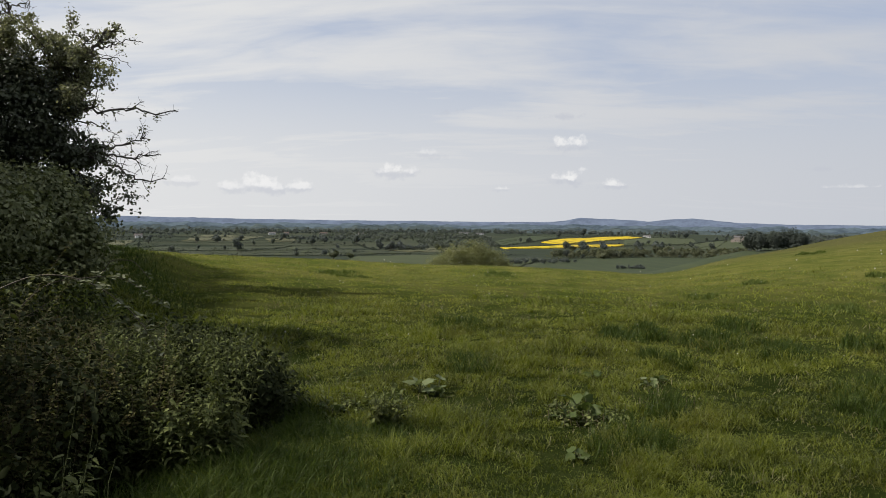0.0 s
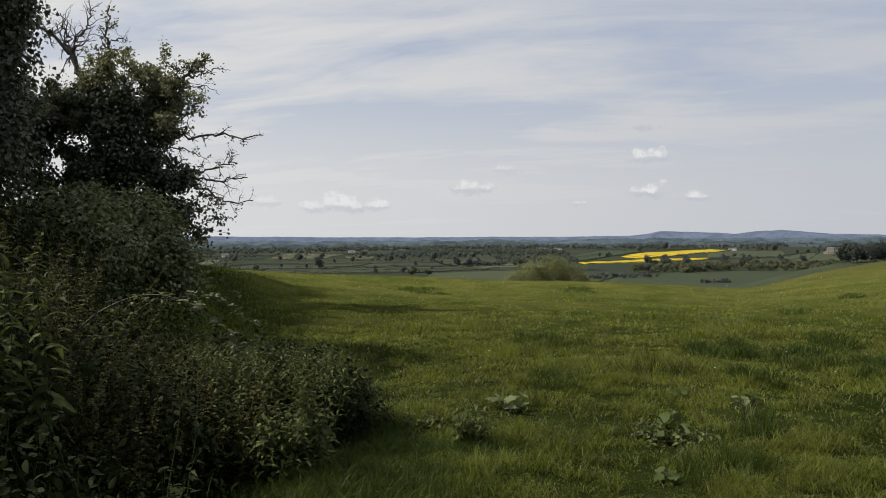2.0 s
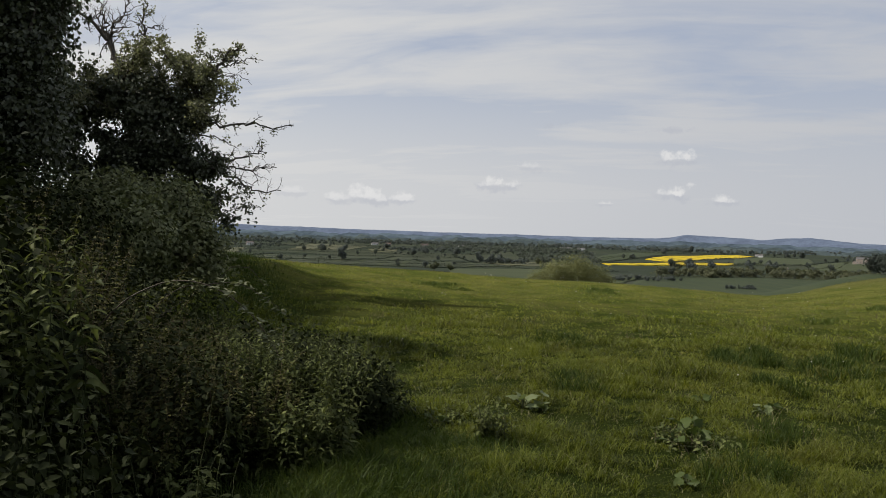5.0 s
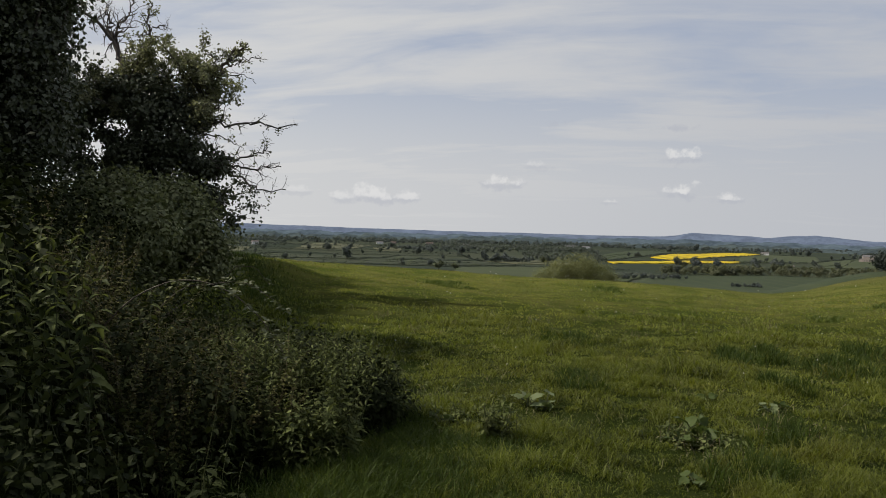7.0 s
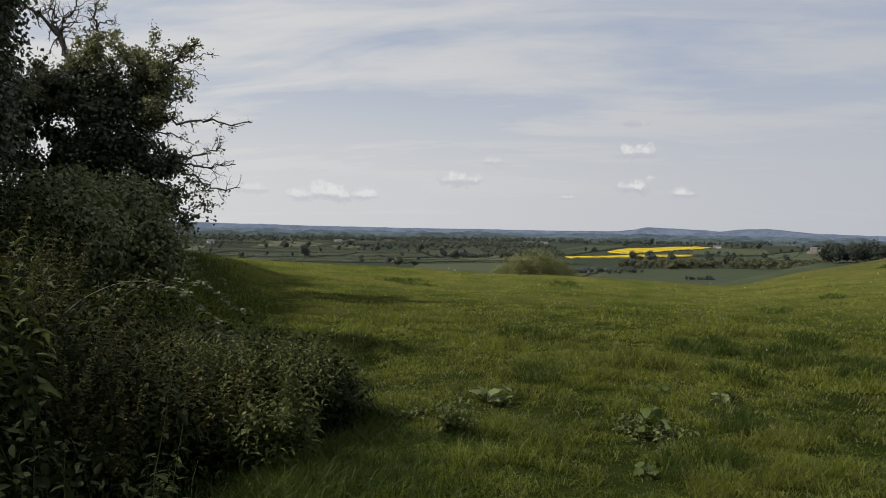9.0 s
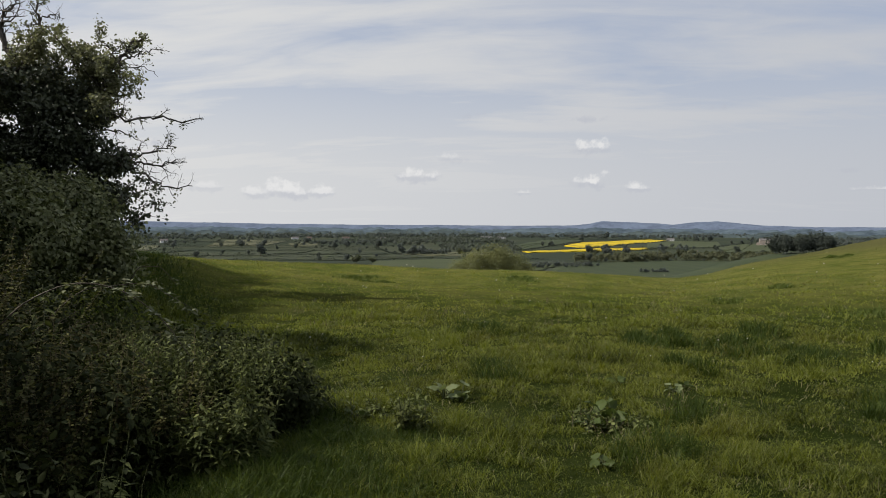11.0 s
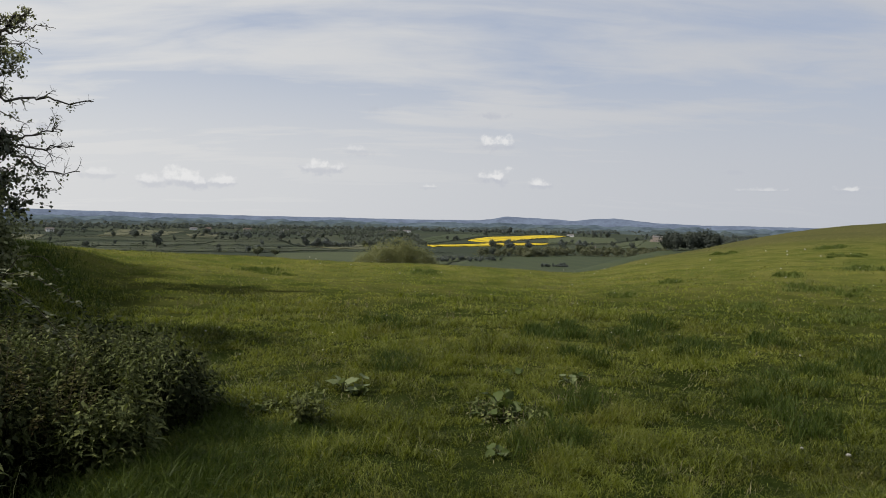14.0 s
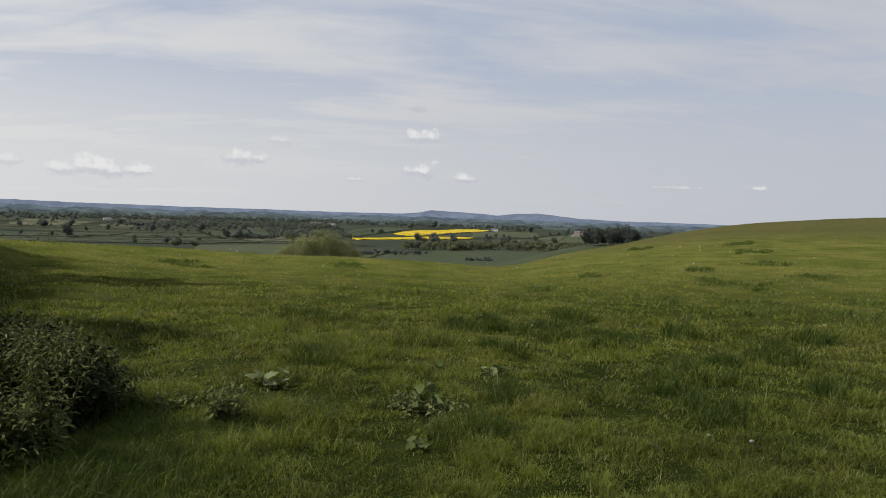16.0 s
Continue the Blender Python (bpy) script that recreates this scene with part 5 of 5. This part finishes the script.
def arching_cane(guides, radius, label, leaves=26):
    """One long bramble shoot that bends over, with threefold leaves along it."""
    ob = thing("bramble_shoot", None, label, "bramble", "bramble shoots")
    ln = smooth_line(guides, 24)
    cane = part("cane", make_mesh("cane", *tube(ln, np.linspace(radius, radius * 0.4, 24), 6), CANE, True), ob)
    pos, nor, alo, siz = [], [], [], []
    for _ in range(leaves):
        k = rng.integers(8, 24)
        d = rng.normal(size=3) * (1, 1, 0.5) + (0, 0, 0.2)
        d /= np.linalg.norm(d)
        side = np.cross(d, (0, 0, 1))
        for e in (d, d * 0.3 + side, d * 0.3 - side):
            pos.append(ln[k] + d * 0.04)
            alo.append(e)
            nor.append(np.array([0, 0, 1]) + rng.normal(size=3) * 0.35)
            siz.append(rng.uniform(0.035, 0.06))
    v, f = scatter(*TOOTHED, np.array(pos), frames(np.array(nor), np.array(alo)), np.array(siz))
    part("foliage", make_mesh("foliage", v, f, SHOOT_LEAF), cane, kind="stuff")
    return ob


arching_cane([(-2.27, 5.0, 0.95), (-2.08, 5.0, 1.15), (-1.82, 5.0, 1.27), (-1.62, 5.0, 1.27), (-1.42, 5.0, 1.20), (-1.22, 5.0, 1.04), (-1.06, 5.0, 0.80)], 0.006, "pale arching bramble shoot over the nettles", 34)
arching_cane([(-2.6, 6.2, 0.7), (-2.2, 6.3, 1.12), (-1.7, 6.4, 1.17), (-1.35, 6.4, 0.95)], 0.005, "leafy bramble shoot over the weeds", 34)
arching_cane([(-3.6, 12.0, 0.6), (-3.3, 11.8, 1.0), (-2.95, 11.7, 1.0), (-2.7, 11.7, 0.7)], 0.008, "thin bare shoot hanging from the hedge", 8)


# ---------------------------------------------------------------- weeds of the pasture
def rosette(name, x, y, count, size, material, label, category, lift_=0.5, stalk=0.0):
    """Broad leaves on stalks round one root."""
    z = on_land(x, y)
    ob = thing(name, None, label, category, "weeds of the pasture", at=(x, y, z))
    pos, nor, alo, siz, bits = [], [], [], [], []
    for k in range(count):
        a = k * 2.4 + rng.normal() * 0.4
        d = np.array([math.cos(a), math.sin(a), lift_ * rng.uniform(0.4, 1.6)])
        out = rng.uniform(0.02, 0.10) * size / 0.12
        base = d * out + (0, 0, 0.02)
        bits.append(tube(np.array([(0, 0, -0.02), base * 0.5 + (0, 0, 0.02), base]), [0.006, 0.005, 0.004], 4))
        pos.append(base)
        alo.append(d * (1, 1, 0.3))
        nor.append(np.array([-d[0] * 0.4, -d[1] * 0.4 - 0.3, 1.0]) + rng.normal(size=3) * 0.6)
        siz.append(size * rng.uniform(0.65, 1.1))
    wide, quads = broad_leaf()
    for k in range(count):
        v, f = scatter(wide, quads, np.array(pos[k:k + 1]), frames(np.array(nor[k:k + 1]), np.array(alo[k:k + 1])), np.array(siz[k:k + 1]))
        leaf = part("leaf", make_mesh("leaf", v, f, material, True), ob)
        part("stalk", make_mesh("stalk", *bits[k], GREEN_STEM), leaf)
    return ob


rosette("burdock", 0.86, 7.05, 11, 0.10, DOCK, "pale broad-leaved burdock plant in the grass", "burdock", 1.2)
rosette("burdock", 1.00, 6.92, 8, 0.105, DOCK, "pale broad-leaved burdock plant in the grass", "burdock", 1.1)
rosette("dock_plant", 3.24, 7.25, 7, 0.09, DOCK, "light green dock plant in the grass", "dock", 0.5)
rosette("dock_plant", 3.45, 7.45, 5, 0.08, DOCK_GREEN, "light green dock plant in the grass", "dock", 0.5)
rosette("dock_plant", 2.15, 6.1, 9, 0.13, DOCK_GREEN, "broad dock plant with curled leaves", "dock", 0.9)
rosette("dock_plant", 1.95, 5.95, 6, 0.10, DOCK_GREEN, "green dock plant with curled leaves", "dock", 0.7)
rosette("dock_plant", 0.02, 6.45, 5, 0.09, DOCK_GREEN, "small dock plant in the grass", "dock", 0.6)
rosette("dock_plant", 2.75, 7.6, 6, 0.09, DOCK_GREEN, "light green dock plant in the grass", "dock", 0.6)
rosette("dock_plant", 2.35, 6.6, 5, 0.08, DOCK_GREEN, "light green dock plant in the grass", "dock", 0.5)
rosette("dock_plant", 1.75, 5.0, 5, 0.08, DOCK_GREEN, "small dock plant in the grass", "dock", 0.5)


def weed_clump(x, y, count, tall, spread, label):
    spots = np.array([(x, y)]) + rng.normal(size=(count, 2)) * spread
    st, lv = stem_plants(spots, rng.uniform(0.5, 1.0, count) * tall, TOOTHED, (0.035, 0.07), 0.04, NETTLE, GREEN_STEM, 0.003, 0.4)
    ob = thing("nettle_clump", None, label, "nettles", "weeds of the pasture")
    part("stemwork", st, ob, kind="stuff")
    part("foliage", lv, ob, kind="stuff")


weed_clump(0.47, 5.95, 34, 0.44, 0.085, "small dark nettle clump in the grass")
weed_clump(0.15, 6.5, 22, 0.22, 0.16, "small nettle clump in the grass")
weed_clump(2.08, 6.0, 46, 0.20, 0.20, "low weeds with dead leaves in the grass")
weed_clump(0.1, 7.6, 14, 0.15, 0.2, "low weeds in the grass")


def dry_weed(x, y, count, tall, spread, label):
    spots = np.array([(x, y)]) + rng.normal(size=(count, 2)) * spread
    st, lv = stem_plants(spots, rng.uniform(0.5, 1.0, count) * tall, OVAL, (0.015, 0.038), 0.040, STRAW, STEM, 0.003, 0.2)
    ob = thing("dry_weed", None, label, "weed", "dry weeds of the pasture")
    part("stemwork", st, ob, kind="stuff")
    part("foliage", lv, ob, kind="stuff")


dry_weed(2.05, 5.9, 26, 0.15, 0.18, "withered grey weed stalks in the grass")
dry_weed(2.9, 6.5, 22, 0.13, 0.22, "withered grey weed stalks in the grass")
for x, y in [(7.97, 20.35), (8.4, 20.1), (-0.6, 12.4), (0.4, 13.6), (1.9, 14.8), (4.6, 17.0), (-1.2, 14.2), (2.6, 18.2), (10.5, 17.4), (12.6, 22.0), (6.8, 15.2), (3.4, 12.6), (14.8, 17.6), (9.0, 24.5)]:
    dry_weed(x, y, 12, 0.16, 0.16, "pale dry weed clump in the pasture")


# ---------------------------------------------------------------- grass
BLADE = [(0, 1, 3), (0, 3, 2), (2, 3, 4)]


def blades(x, y, tall, wide, lean, z=None):
    """Bent blades of grass, three triangles each."""
    n = len(x)
    z = ground_z(x, y) - 0.01 if z is None else z
    a, b = rng.uniform(0, 2 * np.pi, n), rng.uniform(0, 2 * np.pi, n)
    side = np.stack([np.cos(a), np.sin(a), np.zeros(n)], 1) * (wide / 2)[:, None]
    bend = np.stack([np.cos(b), np.sin(b), np.zeros(n)], 1) * (lean * tall)[:, None]
    p = np.stack([x, y, z], 1)
    up = np.array([0, 0, 1.0])
    m = p + bend * 0.35 + up * (tall * 0.6)[:, None]
    t = p + bend + up * (tall * np.sqrt(np.maximum(1 - 0.5 * lean ** 2, 0.2)))[:, None]
    v = np.stack([p - side, p + side, m - side * 0.8, m + side * 0.8, t], 1).reshape(-1, 3)
    f = np.asarray(BLADE)[None] + (np.arange(n) * 5)[:, None, None]
    return v, f.reshape(-1, 3)


def pasture_grass(count, r0, r1, material, name, label, tall=(0.07, 0.16), keep=1.0, seed=0, tuft=0.0):
    """Blades over the field in view, thinning with distance. tuft: only in standing clumps, taller at their hearts."""
    az = np.radians(rng.uniform(-33, 53, count))
    r = np.exp(rng.uniform(math.log(r0), math.log(r1), count))
    x, y = r * np.sin(az), r * np.cos(az)
    ok = (x > edge_x(y) - 0.35) | (y > 10)
    fine = min(1.0, r0 / 8)
    clump = vnoise(x, y, 0.11 + 0.12 * fine, 61 + seed) * 0.7 + vnoise(x, y, 0.42, 62 + seed) * 0.6
    if tuft:
        heart = vnoise(x, y, 0.22, 71 + seed) * 0.6 + vnoise(x, y, 0.75, 72) * 0.5
        ok &= heart > tuft
        grow = 0.7 + 1.6 * np.clip(heart - tuft, 0, 0.6)
    else:
        ok &= rng.random(count) < keep * np.clip(0.78 + clump * 1.3, 0.42, 1)
        grow = np.maximum(0.35, 0.95 + 1.2 * clump + 0.3 * vnoise(x, y, 2.1, 63))
    x, y, r, grow = x[ok], y[ok], r[ok], grow[ok]
    h = rng.uniform(tall[0], tall[1], len(x)) * grow
    w = np.maximum(0.0042, np.minimum(0.00085 * r, 0.007 + 0.00030 * r)) * rng.uniform(0.6, 1.5, len(x))
    return thing(name, make_mesh(name, *blades(x, y, h, w, rng.uniform(0.5, 1.6, len(x))), material), label, "grass", kind="stuff")


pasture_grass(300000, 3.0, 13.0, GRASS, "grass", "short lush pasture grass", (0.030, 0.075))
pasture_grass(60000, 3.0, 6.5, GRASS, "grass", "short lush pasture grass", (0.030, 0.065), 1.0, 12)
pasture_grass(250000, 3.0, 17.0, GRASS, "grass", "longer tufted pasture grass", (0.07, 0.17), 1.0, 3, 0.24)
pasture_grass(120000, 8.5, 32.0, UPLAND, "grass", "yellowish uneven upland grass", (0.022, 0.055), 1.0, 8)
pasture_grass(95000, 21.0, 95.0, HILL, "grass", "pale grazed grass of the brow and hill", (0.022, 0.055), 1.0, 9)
pasture_grass(14000, 4.5, 60.0, STRAW, "dry_grass", "dry bleached grass stems", (0.03, 0.085), 1.0, 5)


def verge_grass(count):
    """Trodden grass at the field edge, round the feet and behind."""
    a, r = rng.uniform(0, 2 * np.pi, count), 7.0 * np.sqrt(rng.random(count))
    x, y = r * np.sin(a), r * np.cos(a)
    ok = (y < 3.2) & (x > -4.5)
    x, y = x[ok], y[ok]
    thing("grass", make_mesh("grass", *blades(x, y, rng.uniform(0.03, 0.10, len(x)), rng.uniform(0.005, 0.010, len(x)), rng.uniform(0.4, 1.3, len(x))), GRASS), "short trodden grass at the field edge", "grass", kind="stuff")


verge_grass(30000)


def edge_grass(count):
    """Long ungrazed grass against the foot of the nettles and up through them."""
    y = rng.uniform(3.1, 7.2, count)
    near = np.clip((5.3 - y) / 0.5, 0.25, 1)
    x = edge_x(y) + np.where(rng.random(count) < 0.3, -np.abs(rng.normal(size=count)) * 0.5, (rng.normal(size=count) * 0.28 + 0.05) * near)
    tall = rng.uniform(0.12, 0.32, count) * np.clip(1.1 - np.abs(x - edge_x(y)) * 0.8, 0.45, 1) * (0.45 + 0.55 * near)
    thing("long_grass", make_mesh("long_grass", *blades(x, y, tall, rng.uniform(0.004, 0.008, count), rng.uniform(0.3, 1.2, count)), RANK), "long ungrazed grass along the foot of the nettles", "grass", kind="stuff")


edge_grass(14000)


def margin_grass(count):
    """Longer grass between the thicket and the grazed turf, its dark colour standing for shade."""
    y = rng.uniform(3.2, 5.9, count)
    x = edge_x(y) + np.abs(rng.normal(size=count)) * 0.55
    tall = rng.uniform(0.07, 0.20, count) * np.clip(1.15 - 0.5 * (x - edge_x(y)), 0.4, 1)
    thing("long_grass", make_mesh("long_grass", *blades(x, y, tall, rng.uniform(0.004, 0.007, count), rng.uniform(0.3, 1.2, count)), RANK), "long grass at the pasture margin, coloured dark for shade", "grass", kind="stuff")


def hedge_foot_grass(count):
    """Rank grass and herbs on the bank under the hedge."""
    y = rng.uniform(8.0, 26.0, count)
    x = np.interp(y, [8, 12, 18, 26], [-2.2, -3.2, -4.9, -7.4]) + rng.normal(size=count) * 0.55
    grow = np.clip(0.6 + 0.7 * vnoise(x, y, 0.7, 44), 0.25, 1.3)
    thing("long_grass", make_mesh("long_grass", *blades(x, y, rng.uniform(0.07, 0.24, count) * grow, rng.uniform(0.009, 0.018, count), rng.uniform(0.3, 1.2, count)), RANK), "rank grass on the bank under the hedge", "grass", kind="stuff")


margin_grass(12000)
hedge_foot_grass(12000)


# darker tussocks where the stock has not grazed: place, length across, depth
TUFTS = [(0.3, 24.7, 2.2, 1.0), (5.9, 25.8, 1.6, 0.8), (13.3, 15.9, 1.1, 0.5), (13.7, 14.9, 1.0, 0.4), (12.1, 20.2, 0.8, 0.4), (9.7, 13.2, 0.9, 0.6), (10.6, 11.6, 1.4, 0.5), (6.5, 11.4, 0.8, 0.5),
         (4.35, 10.7, 1.3, 0.9), (5.4, 9.95, 0.9, 0.5), (5.55, 8.85, 1.0, 0.5), (7.5, 9.5, 0.8, 0.4), (3.95, 8.4, 0.7, 0.4), (6.0, 7.05, 0.9, 0.5), (7.5, 7.6, 1.0, 0.4), (2.26, 5.3, 0.7, 0.4),
         (1.57, 8.1, 0.6, 0.35), (3.0, 6.1, 0.6, 0.3), (4.6, 5.4, 0.6, 0.3), (5.0, 6.5, 0.7, 0.3), (6.6, 5.8, 0.7, 0.4), (8.9, 8.4, 0.9, 0.4), (2.0, 12.0, 0.8, 0.4), (16.0, 20.0, 1.2, 0.6),
         (20.0, 21.0, 1.4, 0.6), (17.6, 16.8, 1.2, 0.5), (24.5, 27.0, 1.6, 0.6), (29.0, 33.0, 1.8, 0.6), (26.0, 38.0, 1.6, 0.6), (8.6, 16.5, 0.8, 0.4), (14.0, 12.0, 1.0, 0.4), (11.9, 10.2, 0.9, 0.4)]
for x, y, across, deep in TUFTS:
    r = math.hypot(x, y)
    across, deep = across * 0.75, max(deep, across * 1.15)
    n = int((1600 if r < 12 else 900 if r < 18 else 600) * min(1.6, across))
    # several overlapping crowns, ragged at the rim
    m = 8
    cx = np.column_stack([rng.uniform(-0.5, 0.5, m) * across, rng.uniform(-0.5, 0.5, m) * deep * 1.3])
    rad = rng.uniform(0.07, 0.26, m) * math.sqrt(across * 0.9)
    k = rng.integers(0, m, n)
    u = cx[k] + rng.normal(size=(n, 2)) * rad[k][:, None]
    c, s = y / r, x / r
    px, py = u[:, 0] * c + u[:, 1] * s, -u[:, 0] * s + u[:, 1] * c
    near = np.exp(-(((u - cx[k]) / rad[k][:, None]) ** 2).sum(1) / 3)
    hh = rng.uniform(0.09, 0.25, n) * (0.4 + 0.7 * near) * (1.0 if r < 14 else 0.7)
    z0 = on_land(x, y)
    v, f = blades(px, py, hh, np.maximum(0.005, 0.0009 * r) * rng.uniform(0.7, 1.3, n), rng.uniform(0.3, 1.1, n), ground_z(x + px, y + py) - z0 - 0.01)
    ob = thing("grass_tussock", None, "dark ungrazed tussock of rank grass", "grass tussock", "tussocks of the pasture", at=(x, y, z0))
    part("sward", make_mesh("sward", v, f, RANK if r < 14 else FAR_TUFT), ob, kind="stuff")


# ---------------------------------------------------------------- small things in the grass
def speckle(name, count, r0, r1, size, material, label, height):
    """Dandelion clocks or daisies: tiny six-sided heads on thin stalks."""
    az = np.radians(rng.uniform(-14, 52, count))
    r = np.exp(rng.uniform(math.log(r0), math.log(r1), count))
    x, y = r * np.sin(az), r * np.cos(az)
    ok = x > edge_x(y) + 0.2
    x, y, r = x[ok], y[ok], r[ok]
    n = len(x)
    ball = [(0, 0, 1), (1, 0, 0), (0, 1, 0), (-1, 0, 0), (0, -1, 0), (0, 0, -1)]
    tri = [(0, 1, 2), (0, 2, 3), (0, 3, 4), (0, 4, 1), (5, 2, 1), (5, 3, 2), (5, 4, 3), (5, 1, 4)]
    p = np.stack([x, y, ground_z(x, y) + rng.uniform(*height, n)], 1)
    v, f = scatter(ball, tri, p, frames(rng.normal(size=(n, 3))), rng.uniform(*size, n) * np.maximum(1, r / 14))
    thing(name, make_mesh(name, v, f, material), label, "flowers", kind="stuff")


speckle("dandelion_clocks", 55, 10, 45, (0.011, 0.018), SEED, "pale dandelion seed heads in the grass", (0.10, 0.18))
speckle("daisies", 60, 8, 40, (0.006, 0.010), PETAL, "white daisies in the grass", (0.07, 0.12))


def pale_stone(x, y, s):
    bm = bmesh.new()
    bmesh.ops.create_icosphere(bm, subdivisions=2, radius=s)
    for v in bm.verts:
        v.co *= 1 + 0.25 * noise.noise(v.co * 9 / s * 0.05 + Vector((x, y, 0)))
        v.co.z *= 0.55
    thing("stone", bm_mesh("stone", bm, STONE), "pale flat stone lying in the grass", "stone", at=(x, y, on_land(x, y) + 0.03))


pale_stone(4.29, 4.55, 0.022)
pale_stone(4.05, 4.75, 0.014)
